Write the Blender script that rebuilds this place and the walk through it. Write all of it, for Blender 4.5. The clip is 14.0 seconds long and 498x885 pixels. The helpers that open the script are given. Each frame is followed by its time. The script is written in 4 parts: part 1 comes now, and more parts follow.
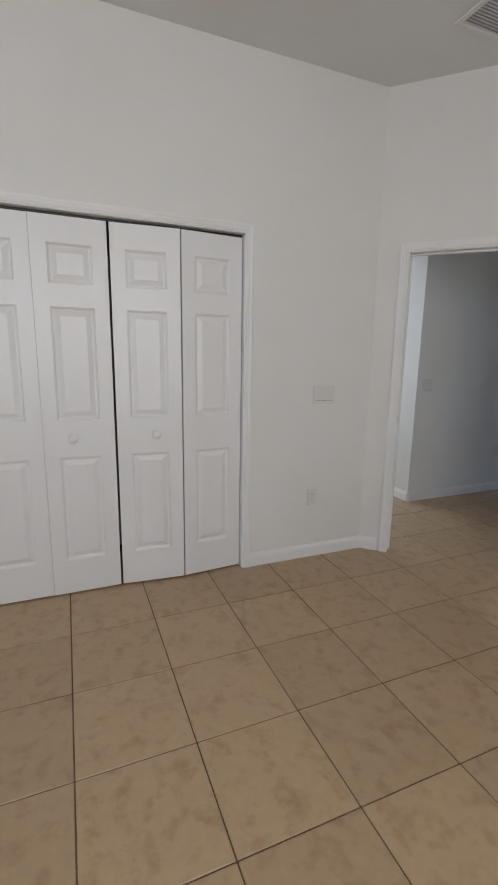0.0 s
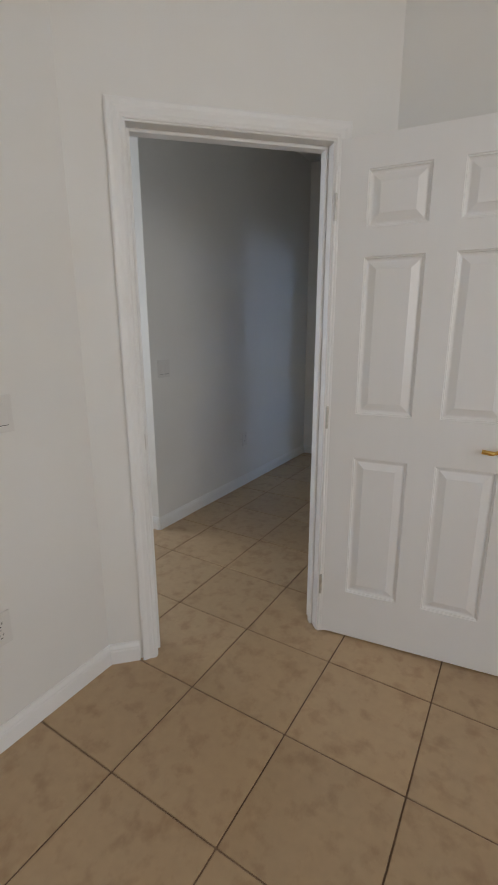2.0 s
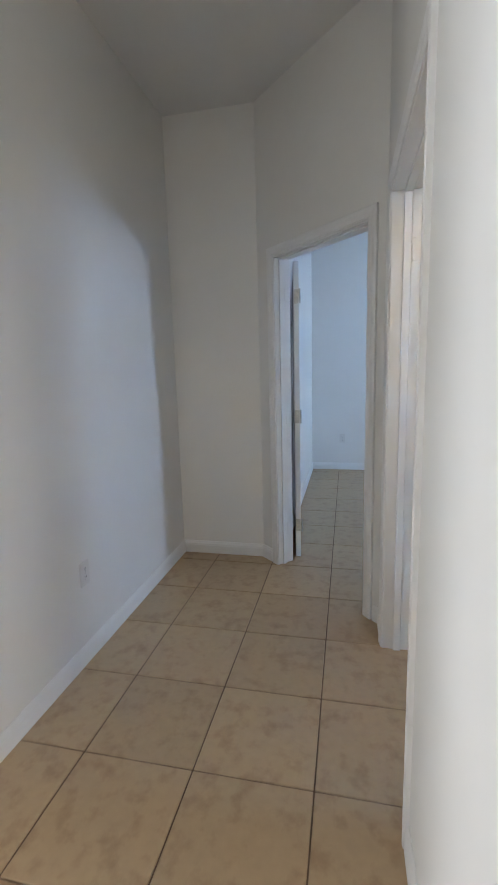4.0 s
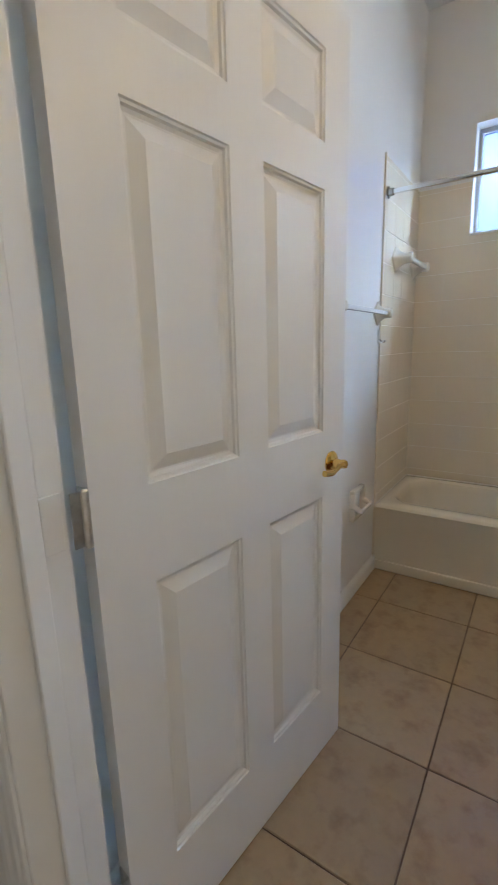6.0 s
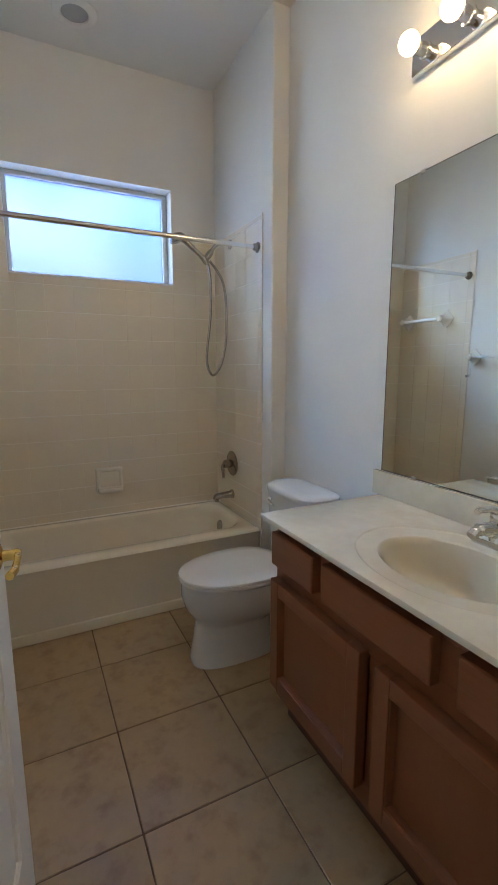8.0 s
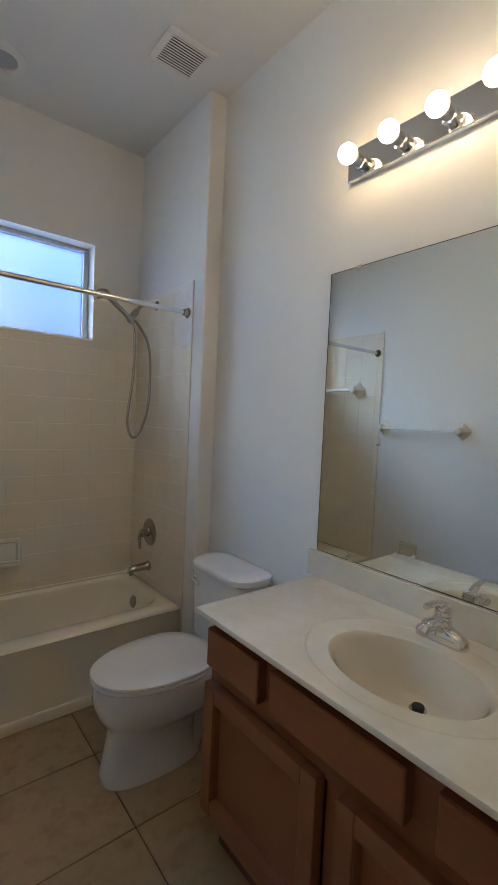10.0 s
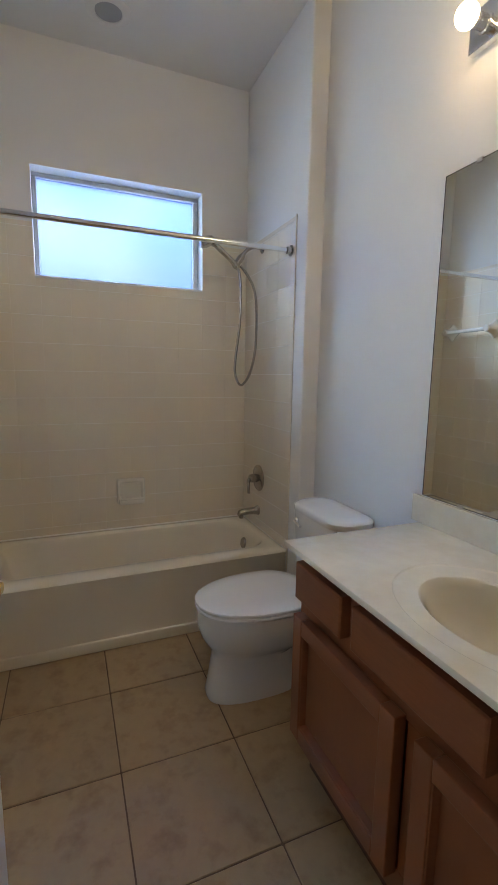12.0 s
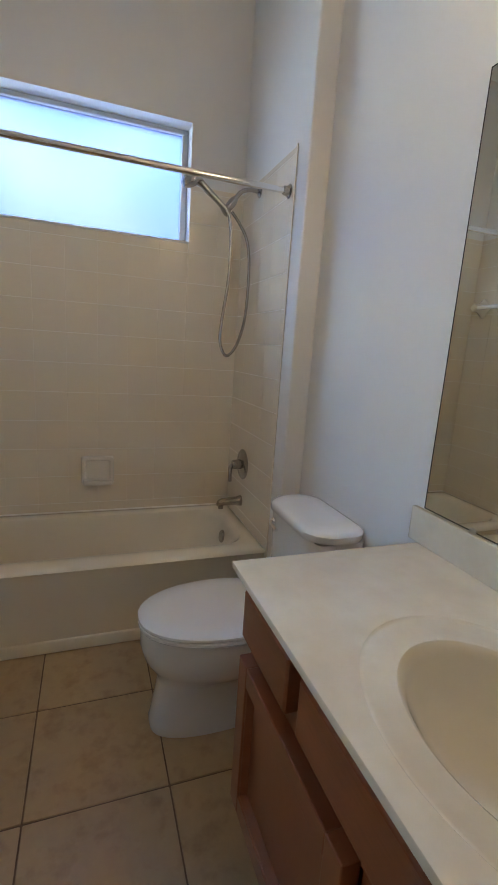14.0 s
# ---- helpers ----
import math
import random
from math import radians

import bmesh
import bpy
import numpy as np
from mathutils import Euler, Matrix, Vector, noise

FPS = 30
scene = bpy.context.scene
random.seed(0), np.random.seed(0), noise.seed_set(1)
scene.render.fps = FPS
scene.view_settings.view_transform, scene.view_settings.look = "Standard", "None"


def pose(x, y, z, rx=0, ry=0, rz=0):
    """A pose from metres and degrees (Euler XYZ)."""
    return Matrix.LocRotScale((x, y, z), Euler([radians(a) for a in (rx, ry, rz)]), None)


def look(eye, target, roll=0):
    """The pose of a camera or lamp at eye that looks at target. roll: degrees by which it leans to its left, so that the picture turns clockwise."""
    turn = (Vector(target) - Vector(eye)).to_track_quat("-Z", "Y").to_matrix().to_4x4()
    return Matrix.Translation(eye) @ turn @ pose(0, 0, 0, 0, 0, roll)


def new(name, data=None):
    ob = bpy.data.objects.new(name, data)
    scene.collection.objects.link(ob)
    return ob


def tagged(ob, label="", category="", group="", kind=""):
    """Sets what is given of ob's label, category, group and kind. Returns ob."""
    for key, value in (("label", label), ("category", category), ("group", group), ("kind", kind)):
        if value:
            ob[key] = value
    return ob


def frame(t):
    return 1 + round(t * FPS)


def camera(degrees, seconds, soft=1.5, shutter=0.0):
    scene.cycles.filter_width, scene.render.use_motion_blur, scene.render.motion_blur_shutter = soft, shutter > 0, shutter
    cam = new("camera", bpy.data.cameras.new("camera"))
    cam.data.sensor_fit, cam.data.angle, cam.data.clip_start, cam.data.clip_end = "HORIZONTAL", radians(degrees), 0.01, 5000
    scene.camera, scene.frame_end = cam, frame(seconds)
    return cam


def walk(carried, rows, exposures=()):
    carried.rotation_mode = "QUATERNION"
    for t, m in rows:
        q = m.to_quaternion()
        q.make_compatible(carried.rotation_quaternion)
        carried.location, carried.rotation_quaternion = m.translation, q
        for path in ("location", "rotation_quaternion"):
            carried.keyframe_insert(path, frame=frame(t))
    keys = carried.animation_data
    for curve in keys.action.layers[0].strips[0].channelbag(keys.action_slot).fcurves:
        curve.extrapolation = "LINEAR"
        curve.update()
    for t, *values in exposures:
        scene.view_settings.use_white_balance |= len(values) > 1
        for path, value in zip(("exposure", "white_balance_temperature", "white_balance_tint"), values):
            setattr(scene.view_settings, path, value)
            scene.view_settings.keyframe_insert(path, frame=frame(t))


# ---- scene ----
cam = camera(58.7, 14.0, shutter=0.15)

PATH = [
    (0, (2.138, -4.048, 1.365), (0.323, -3.302, 0.982), 0.9),
    (0.3, (1.962, -4.04, 1.353), (0.135, -3.337, 0.941), 0.8),
    (0.5, (1.861, -3.959, 1.351), (0.079, -3.158, 0.923), 0.5),
    (1, (1.58, -3.775, 1.331), (-0.091, -2.775, 0.874), 1.0),
    (1.5, (1.258, -3.484, 1.349), (-0.168, -2.17, 0.856), 1.1),
    (2, (0.962, -3.176, 1.365), (-0.056, -1.525, 0.875), -0.2),
    (2.2, (0.841, -3.041, 1.356), (-0.058, -1.322, 0.87), -0.3),
    (4.3, (0.032, -1.364, 1.335), (-0.306, 0.584, 1.035), -2.5),
    (4.5, (0.002, -1.179, 1.352), (-0.241, 0.785, 1.063), -3.2),
    (5, (-0.037, -0.791, 1.275), (0.286, 1.163, 1.001), -4.3),
    (5.5, (-0.005, -0.415, 1.28), (1.025, 1.251, 0.876), -3.6),
    (5.7, (0.031, -0.342, 1.308), (1.32, 1.128, 0.887), -2.6),
    (6, (0.028, -0.186, 1.264), (1.653, 0.902, 0.844), -1.6),
    (6.5, (0.025, -0.085, 1.285), (1.943, 0.237, 0.821), -1.5),
    (7, (0.115, 0.026, 1.292), (2.053, -0.142, 0.828), -2.9),
    (7.5, (0.125, 0.141, 1.312), (1.991, -0.461, 0.916), -0.9),
    (8, (0.124, 0.204, 1.335), (1.891, -0.673, 1.004), -0.1),
    (8.5, (0.172, 0.217, 1.419), (1.826, -0.898, 1.27), 2.2),
    (8.7, (0.215, 0.248, 1.417), (1.742, -1.039, 1.311), 2.8),
    (10.8, (0.293, 0.235, 1.439), (1.952, -0.877, 1.335), 1.8),
    (11, (0.286, 0.199, 1.435), (2.016, -0.797, 1.325), 1.7),
    (11.5, (0.264, 0.129, 1.392), (2.077, -0.697, 1.217), 1.4),
    (12, (0.254, 0.117, 1.34), (2.085, -0.634, 1.047), 0.9),
    (12.5, (0.263, 0.119, 1.319), (2.099, -0.598, 0.98), 0.6),
    (13, (0.292, 0.106, 1.329), (2.109, -0.636, 0.947), 0.2),
    (13.5, (0.412, -0.049, 1.367), (2.248, -0.744, 0.984), 0.6),
    (14, (0.529, -0.186, 1.324), (2.367, -0.863, 0.919), 3.8),
]
walk(cam, [(t, look(eye, target, roll)) for t, eye, target, roll in PATH],
     [(0, 0.36, 6100, 10), (1, 0.36, 6250, 10), (2.2, 0.45, 6400, 10), (3.3, 1.0, 6500, 10), (4.3, 1.85, 6600, 10), (5, 1.72, 7300, 10), (5.5, 1.4, 7100, 10),
      (6, 1.3, 7300, 10), (6.5, 1.1, 7400, 10), (7.5, 1.05, 7600, 10), (8, 1.0, 7700, 10), (8.5, 0.68, 7800, 10), (11, 0.72, 7600, 10), (12.5, 1.05, 7700, 12), (14, 1.0, 7800, 12)])

# ---- light ----
world = bpy.data.worlds.new("world")
scene.world = world
world.use_nodes = True
wn = world.node_tree.nodes
sky = wn.new("ShaderNodeTexSky")
sky.sky_type, sky.sun_disc, sky.sun_elevation, sky.sun_rotation = "NISHITA", False, radians(50), radians(120)
world.node_tree.links.new(sky.outputs[0], wn["Background"].inputs[0])
wn["Background"].inputs[1].default_value = 0.05


def area_light(name, m, w, h, power, colour):
    la = bpy.data.lights.new(name, "AREA")
    la.shape, la.size, la.size_y, la.energy, la.color = "RECTANGLE", w, h, power, colour
    ob = new(name, la)
    ob.matrix_world = m
    return ob


area_light("bedroom_window_light", look((3.66, -4.1, 1.85), (0, -4.1, 2.0)), 1.8, 1.5, 35, (1.0, 0.965, 0.935))
area_light("second_bedroom_window_light", look((3.66, 2.43, 1.52), (0, 2.35, 1.38)), 0.77, 0.65, 10.0, (0.46, 0.62, 1.0))
# fill lamp out of sight in the passage, added to brighten the hall
area_light("passage_fill_light", look((-3.26, -1.6, 1.5), (0, -1.6, 1.4)), 0.9, 1.2, 20, (0.83, 0.90, 1.0))


# ---- materials ----
def material(name, colour, rough=0.5, metal=0.0, second=None, scale=8.0, contrast=(0.4, 0.65), bump=0.0, bump_scale=200.0,
             coat=0.0, stretch=(1, 1, 1), vary=0.0, grain=0.0, grain_scale=60.0, spec=0.5):
    ma = bpy.data.materials.new(name)
    ma.use_nodes = True
    nt = ma.node_tree
    b = nt.nodes["Principled BSDF"]
    b.inputs["Roughness"].default_value = rough
    b.inputs["Metallic"].default_value = metal
    b.inputs["Coat Weight"].default_value = coat
    b.inputs["Specular IOR Level"].default_value = spec
    b.inputs["Base Color"].default_value = (*colour, 1)
    geo = nt.nodes.new("ShaderNodeNewGeometry")
    mp = nt.nodes.new("ShaderNodeMapping")
    mp.inputs["Scale"].default_value = stretch
    nt.links.new(geo.outputs["Position"], mp.inputs["Vector"])
    out = None
    info = nt.nodes.new("ShaderNodeObjectInfo")
    if second:
        no = nt.nodes.new("ShaderNodeTexNoise")
        no.noise_dimensions = "4D"
        no.inputs["Scale"].default_value = scale
        no.inputs["Detail"].default_value = 6
        no.inputs["Roughness"].default_value = 0.6
        nt.links.new(mp.outputs[0], no.inputs["Vector"])
        if vary:
            mu = nt.nodes.new("ShaderNodeMath")
            mu.operation = "MULTIPLY"
            mu.inputs[1].default_value = 20
            nt.links.new(info.outputs["Random"], mu.inputs[0])
            nt.links.new(mu.outputs[0], no.inputs["W"])
        ra = nt.nodes.new("ShaderNodeValToRGB")
        ra.color_ramp.elements[0].position, ra.color_ramp.elements[1].position = contrast
        ra.color_ramp.elements[0].color, ra.color_ramp.elements[1].color = (*colour, 1), (*second, 1)
        nt.links.new(no.outputs["Fac"], ra.inputs["Fac"])
        out = ra.outputs["Color"]
    if grain:
        n2 = nt.nodes.new("ShaderNodeTexNoise")
        n2.inputs["Scale"].default_value = grain_scale
        n2.inputs["Detail"].default_value = 4
        nt.links.new(mp.outputs[0], n2.inputs["Vector"])
        r2 = nt.nodes.new("ShaderNodeMapRange")
        r2.inputs["To Min"].default_value, r2.inputs["To Max"].default_value = 1 - grain, 1 + grain
        nt.links.new(n2.outputs["Fac"], r2.inputs["Value"])
        hs = nt.nodes.new("ShaderNodeHueSaturation")
        hs.inputs["Color"].default_value = (*colour, 1)
        nt.links.new(r2.outputs[0], hs.inputs["Value"])
        if out:
            nt.links.new(out, hs.inputs["Color"])
        out = hs.outputs["Color"]
    if vary:
        r3 = nt.nodes.new("ShaderNodeMapRange")
        r3.inputs["To Min"].default_value, r3.inputs["To Max"].default_value = 1 - vary, 1 + vary
        nt.links.new(info.outputs["Random"], r3.inputs["Value"])
        h3 = nt.nodes.new("ShaderNodeHueSaturation")
        h3.inputs["Color"].default_value = (*colour, 1)
        nt.links.new(r3.outputs[0], h3.inputs["Value"])
        if out:
            nt.links.new(out, h3.inputs["Color"])
        out = h3.outputs["Color"]
    if out:
        nt.links.new(out, b.inputs["Base Color"])
    if bump:
        nb = nt.nodes.new("ShaderNodeTexNoise")
        nb.inputs["Scale"].default_value = bump_scale
        nb.inputs["Detail"].default_value = 3
        nt.links.new(mp.outputs[0], nb.inputs["Vector"])
        bu = nt.nodes.new("ShaderNodeBump")
        bu.inputs["Strength"].default_value = bump
        bu.inputs["Distance"].default_value = 0.002
        nt.links.new(nb.outputs["Fac"], bu.inputs["Height"])
        nt.links.new(bu.outputs[0], b.inputs["Normal"])
    return ma


def glow(name, colour, strength):
    ma = bpy.data.materials.new(name)
    ma.use_nodes = True
    nt = ma.node_tree
    nt.nodes.remove(nt.nodes["Principled BSDF"])
    em = nt.nodes.new("ShaderNodeEmission")
    em.inputs[0].default_value, em.inputs[1].default_value = (*colour, 1), strength
    nt.links.new(em.outputs[0], nt.nodes["Material Output"].inputs[0])
    return ma


PAINT = material("wall_paint", (0.79, 0.775, 0.74), 0.6, second=(0.75, 0.735, 0.70), scale=1.6, contrast=(0.3, 0.7), bump=0.12, bump_scale=90)
PAINT_BATH = material("satin_wall_paint", (0.80, 0.79, 0.765), 0.36, second=(0.77, 0.757, 0.73), scale=1.8, contrast=(0.3, 0.7), bump=0.1, bump_scale=90)
CEIL = material("ceiling_paint", (0.74, 0.735, 0.715), 0.8, second=(0.70, 0.695, 0.675), scale=2.0, contrast=(0.3, 0.7), bump=0.35, bump_scale=55)
TRIM = material("white_trim", (0.82, 0.815, 0.80), 0.38, second=(0.78, 0.77, 0.745), scale=3, contrast=(0.4, 0.75), bump=0.04, bump_scale=60)
DOOR = material("white_door_paint", (0.81, 0.80, 0.785), 0.36, second=(0.785, 0.775, 0.755), scale=4, contrast=(0.4, 0.7), bump=0.10, bump_scale=70, stretch=(1, 1, 0.12))
FLOOR = material("tan_ceramic", (0.455, 0.32, 0.187), 0.34, second=(0.29, 0.17, 0.09), scale=14, contrast=(0.50, 0.82), bump=0.06, bump_scale=35, vary=0.07, grain=0.10, grain_scale=28)
GROUT = material("dark_grout", (0.135, 0.083, 0.05), 0.9, second=(0.23, 0.15, 0.095), scale=6, contrast=(0.4, 0.7), bump=0.5, bump_scale=160)
WTILE = material("cream_wall_tile", (0.83, 0.74, 0.605), 0.16, second=(0.81, 0.72, 0.585), scale=2.5, contrast=(0.35, 0.7), vary=0.003, bump=0.03, bump_scale=14)
WGROUT = material("pale_grout", (0.90, 0.86, 0.80), 0.8, bump=0.2, bump_scale=200, second=(0.87, 0.82, 0.75), scale=9)
TUB = material("cream_enamel", (0.85, 0.775, 0.645), 0.14, second=(0.83, 0.755, 0.625), scale=3, contrast=(0.35, 0.7), coat=0.3)
PORC = material("white_porcelain", (0.81, 0.80, 0.78), 0.08, second=(0.79, 0.78, 0.755), scale=4, coat=0.5)
SEAT = material("white_seat_plastic", (0.82, 0.82, 0.82), 0.16)
CERAMIC = material("ivory_ceramic", (0.83, 0.78, 0.69), 0.15, coat=0.3)
MARBLE = material("cultured_marble", (0.69, 0.61, 0.48), 0.14, second=(0.76, 0.70, 0.58), scale=6, contrast=(0.38, 0.64), coat=0.3, grain=0.05, grain_scale=14)
BOWL = material("ivory_basin", (0.74, 0.675, 0.55), 0.12, second=(0.76, 0.70, 0.585), scale=5, coat=0.4)
WOOD = material("cherry_wood", (0.28, 0.093, 0.039), 0.36, second=(0.235, 0.076, 0.032), scale=9, contrast=(0.35, 0.7), stretch=(0.35, 1.0, 2.4), bump=0.06, bump_scale=90, grain=0.14, grain_scale=45, coat=0.15)
WOOD_V = material("cherry_wood_upright", (0.28, 0.093, 0.039), 0.36, second=(0.25, 0.082, 0.034), scale=9, contrast=(0.3, 0.75), stretch=(2.4, 1.0, 0.3), bump=0.06, bump_scale=90, grain=0.07, grain_scale=45, coat=0.15)
# cherry with the shade under the cabinet put into its colour
SHADED_WOOD = material("shadowed_plinth_wood", (0.12, 0.05, 0.028), 0.6, second=(0.09, 0.035, 0.02), scale=9)
CHROME = material("chrome", (0.80, 0.80, 0.81), 0.08, 1.0)
NICKEL = material("brushed_nickel", (0.40, 0.38, 0.36), 0.24, 1.0, grain=0.08, grain_scale=120)
BRASS = material("polished_brass", (0.83, 0.56, 0.19), 0.14, 1.0)
STEEL = material("dull_hinge_steel", (0.50, 0.48, 0.44), 0.42, 1.0, second=(0.66, 0.64, 0.60), scale=40)
MIRROR = material("silvered_glass", (0.83, 0.87, 0.85), 0.012, 1.0)
BLACK = material("black_plastic", (0.02, 0.02, 0.022), 0.45)
PLATE = material("white_plastic_plate", (0.71, 0.69, 0.655), 0.32)
# near-black that paints the shade in slots, grooves and behind fan slats
SHADOWGAP = material("slot_shadow", (0.05, 0.05, 0.05), 0.7)
ALU = material("window_aluminium", (0.50, 0.52, 0.55), 0.35, 0.3)
GREYMESH = material("grey_grille", (0.36, 0.36, 0.37), 0.75)
BULB_W = glow("warm_bulb", (1.0, 0.76, 0.46), 19.5)
BULB_C = glow("cool_bulb", (1.0, 0.93, 0.80), 19.5)
# near-black blue tint put into the glass to dim the overbright backdrop behind
FROST = bpy.data.materials.new("dark_tinted_frosted_glass")
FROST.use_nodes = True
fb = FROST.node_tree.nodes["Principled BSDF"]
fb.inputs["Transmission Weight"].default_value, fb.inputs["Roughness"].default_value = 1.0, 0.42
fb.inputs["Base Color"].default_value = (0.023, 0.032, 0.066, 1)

# glowing backdrop outside the bathroom window: blue to pale, stronger upwards; it lights the room
SKYGLOW = bpy.data.materials.new("daylight_backdrop")
SKYGLOW.use_nodes = True
nt = SKYGLOW.node_tree
nt.nodes.remove(nt.nodes["Principled BSDF"])
em = nt.nodes.new("ShaderNodeEmission")
geo = nt.nodes.new("ShaderNodeNewGeometry")
no = nt.nodes.new("ShaderNodeTexNoise")
no.inputs["Scale"].default_value, no.inputs["Detail"].default_value = 1.5, 1.0
ra = nt.nodes.new("ShaderNodeValToRGB")
ra.color_ramp.elements[0].position, ra.color_ramp.elements[1].position = 0.38, 0.62
ra.color_ramp.elements[0].color, ra.color_ramp.elements[1].color = (0.14, 0.42, 0.93, 1), (0.76, 0.92, 1.0, 1)
nt.links.new(geo.outputs["Position"], no.inputs["Vector"])
nt.links.new(no.outputs["Fac"], ra.inputs["Fac"])
nt.links.new(ra.outputs["Color"], em.inputs[0])
sx = nt.nodes.new("ShaderNodeSeparateXYZ")
mr = nt.nodes.new("ShaderNodeMapRange")
mr.inputs["From Min"].default_value, mr.inputs["From Max"].default_value = 1.8, 3.2
mr.inputs["To Min"].default_value, mr.inputs["To Max"].default_value = 12.0, 36.0
nt.links.new(geo.outputs["Position"], sx.inputs[0])
nt.links.new(sx.outputs["Z"], mr.inputs["Value"])
nt.links.new(mr.outputs[0], em.inputs[1])
nt.links.new(em.outputs[0], nt.nodes["Material Output"].inputs[0])


# ---- building helpers ----
def mesh_of(bm, name, ma):
    me = bpy.data.meshes.new(name)
    bmesh.ops.recalc_face_normals(bm, faces=bm.faces)
    bm.to_mesh(me)
    bm.free()
    me.materials.append(ma)
    return me


def smooth(ob, angle=35):
    me = ob.data
    for po in me.polygons:
        po.use_smooth = True
    me.set_sharp_from_angle(angle=radians(angle))
    return ob


def part(name, bm, ma, parent=None, label="", soft=False):
    ob = new(name, mesh_of(bm, name, ma))
    if parent is not None:
        ob.parent = parent
    if soft:
        smooth(ob)
    return tagged(ob, label) if label else ob


def thing(name, label, category, m=None, group="", kind=""):
    ob = new(name)
    ob.empty_display_size = 0.1
    if m is not None:
        ob.matrix_world = m
    return tagged(ob, label, category, group, kind)


def box(bm, x0, y0, z0, x1, y1, z1, bevel=0.0, seg=1, m=None):
    vs = [bm.verts.new((x, y, z)) for x in (x0, x1) for y in (y0, y1) for z in (z0, z1)]
    fs = [bm.faces.new([vs[i] for i in q]) for q in ((0, 1, 3, 2), (4, 6, 7, 5), (0, 4, 5, 1), (2, 3, 7, 6), (0, 2, 6, 4), (1, 5, 7, 3))]
    if m is not None:
        for v in vs:
            v.co = m @ v.co
    if bevel:
        es = list({e for f in fs for e in f.edges})
        bmesh.ops.recalc_face_normals(bm, faces=fs)
        bmesh.ops.bevel(bm, geom=es, offset=bevel, segments=seg, affect="EDGES", profile=0.5)
    return bm


def boxed(*a, **k):
    return box(bmesh.new(), *a, **k)


def lathe(bm, profile, m=None, n=24):
    """profile: (radius, height) pairs turned round the local z axis."""
    rings = []
    for r, h in profile:
        rings.append([bm.verts.new((r * math.cos(2 * math.pi * i / n), r * math.sin(2 * math.pi * i / n), h)) for i in range(n)])
    for a, b in zip(rings, rings[1:]):
        for i in range(n):
            bm.faces.new((a[i], a[(i + 1) % n], b[(i + 1) % n], b[i]))
    bm.faces.new(list(reversed(rings[0])))
    bm.faces.new(rings[-1])
    if m is not None:
        for ring in rings:
            for v in ring:
                v.co = m @ v.co
    return bm


def loft(bm, rings, close=True, cap=(True, True)):
    made = [[bm.verts.new(p) for p in ring] for ring in rings]
    n = len(made[0])
    for a, b in zip(made, made[1:]):
        for i in range(n if close else n - 1):
            bm.faces.new((a[i], a[(i + 1) % n], b[(i + 1) % n], b[i]))
    if cap[0]:
        bm.faces.new(list(reversed(made[0])))
    if cap[1]:
        bm.faces.new(made[-1])
    return bm


def tube(bm, pts, r, n=10):
    """A round tube through the points; r is a number or one radius a point."""
    pts = [Vector(p) for p in pts]
    rs = r if isinstance(r, (list, tuple)) else [r] * len(pts)
    up = Vector((0.13, 0.31, 0.94))
    rings = []
    for i, p in enumerate(pts):
        d = (pts[min(i + 1, len(pts) - 1)] - pts[max(i - 1, 0)]).normalized()
        side = d.cross(up).normalized()
        upn = side.cross(d).normalized()
        rings.append([p + rs[i] * (math.cos(2 * math.pi * k / n) * side + math.sin(2 * math.pi * k / n) * upn) for k in range(n)])
        up = upn
    return loft(bm, rings)


def bez(pts, n=24):
    """A smooth line through the points."""
    pts = [Vector(p) for p in pts]
    out = []
    for i in range(len(pts) - 1):
        p0, p1, p2, p3 = pts[max(i - 1, 0)], pts[i], pts[i + 1], pts[min(i + 2, len(pts) - 1)]
        for k in range(n):
            t = k / n
            out.append(0.5 * ((2 * p1) + (p2 - p0) * t + (2 * p0 - 5 * p1 + 4 * p2 - p3) * t * t + (3 * p1 - p0 - 3 * p2 + p3) * t ** 3))
    out.append(pts[-1])
    return out


def line_frame(p0, p1):
    """Local x runs from p0 to p1 on the floor, local y to the left of it, z up."""
    d = (Vector((*p1, 0)) - Vector((*p0, 0)))
    a = math.atan2(d.y, d.x)
    return Matrix.Translation((*p0, 0)) @ Matrix.Rotation(a, 4, "Z"), d.length


# ---- walls ----
def wall(name, p0, p1, top=3.15, thick=0.12, openings=(), ma=None, label="plain off-white painted wall"):
    m, length = line_frame(p0, p1)
    bm = bmesh.new()
    s = 0.0
    for a, b, zb, zt in sorted(openings):
        if a > s:
            box(bm, s, 0, -0.03, a, thick, top, m=m)
        if zb > 0:
            box(bm, a, 0, -0.03, b, thick, zb, m=m)
        if zt < top:
            box(bm, a, 0, zt, b, thick, top, m=m)
        s = b
    if s < length:
        box(bm, s, 0, -0.03, length, thick, top, m=m)
    return tagged(part(name, bm, ma or PAINT), label, "wall", kind="structure")


HEAD = 2.04
wall("wall_closet", (-0.376, -6.2), (-0.376, -2.129), openings=[(1.62, 3.160, 0, 2.068)])
wall("wall_diagonal_bedroom", (-0.376, -2.129), (0.453, -1.30), thick=0.115, openings=[(0.180, 0.941, 0, HEAD)])
wall("wall_bedroom_north", (0.453, -1.30), (3.72, -1.30), thick=0.115)
wall("wall_bedroom_east", (3.6, -1.3), (3.6, -6.2), openings=[(1.9, 3.7, 1.05, 2.65)])
wall("wall_bedroom_south", (3.72, -6.2), (-0.376, -6.2))
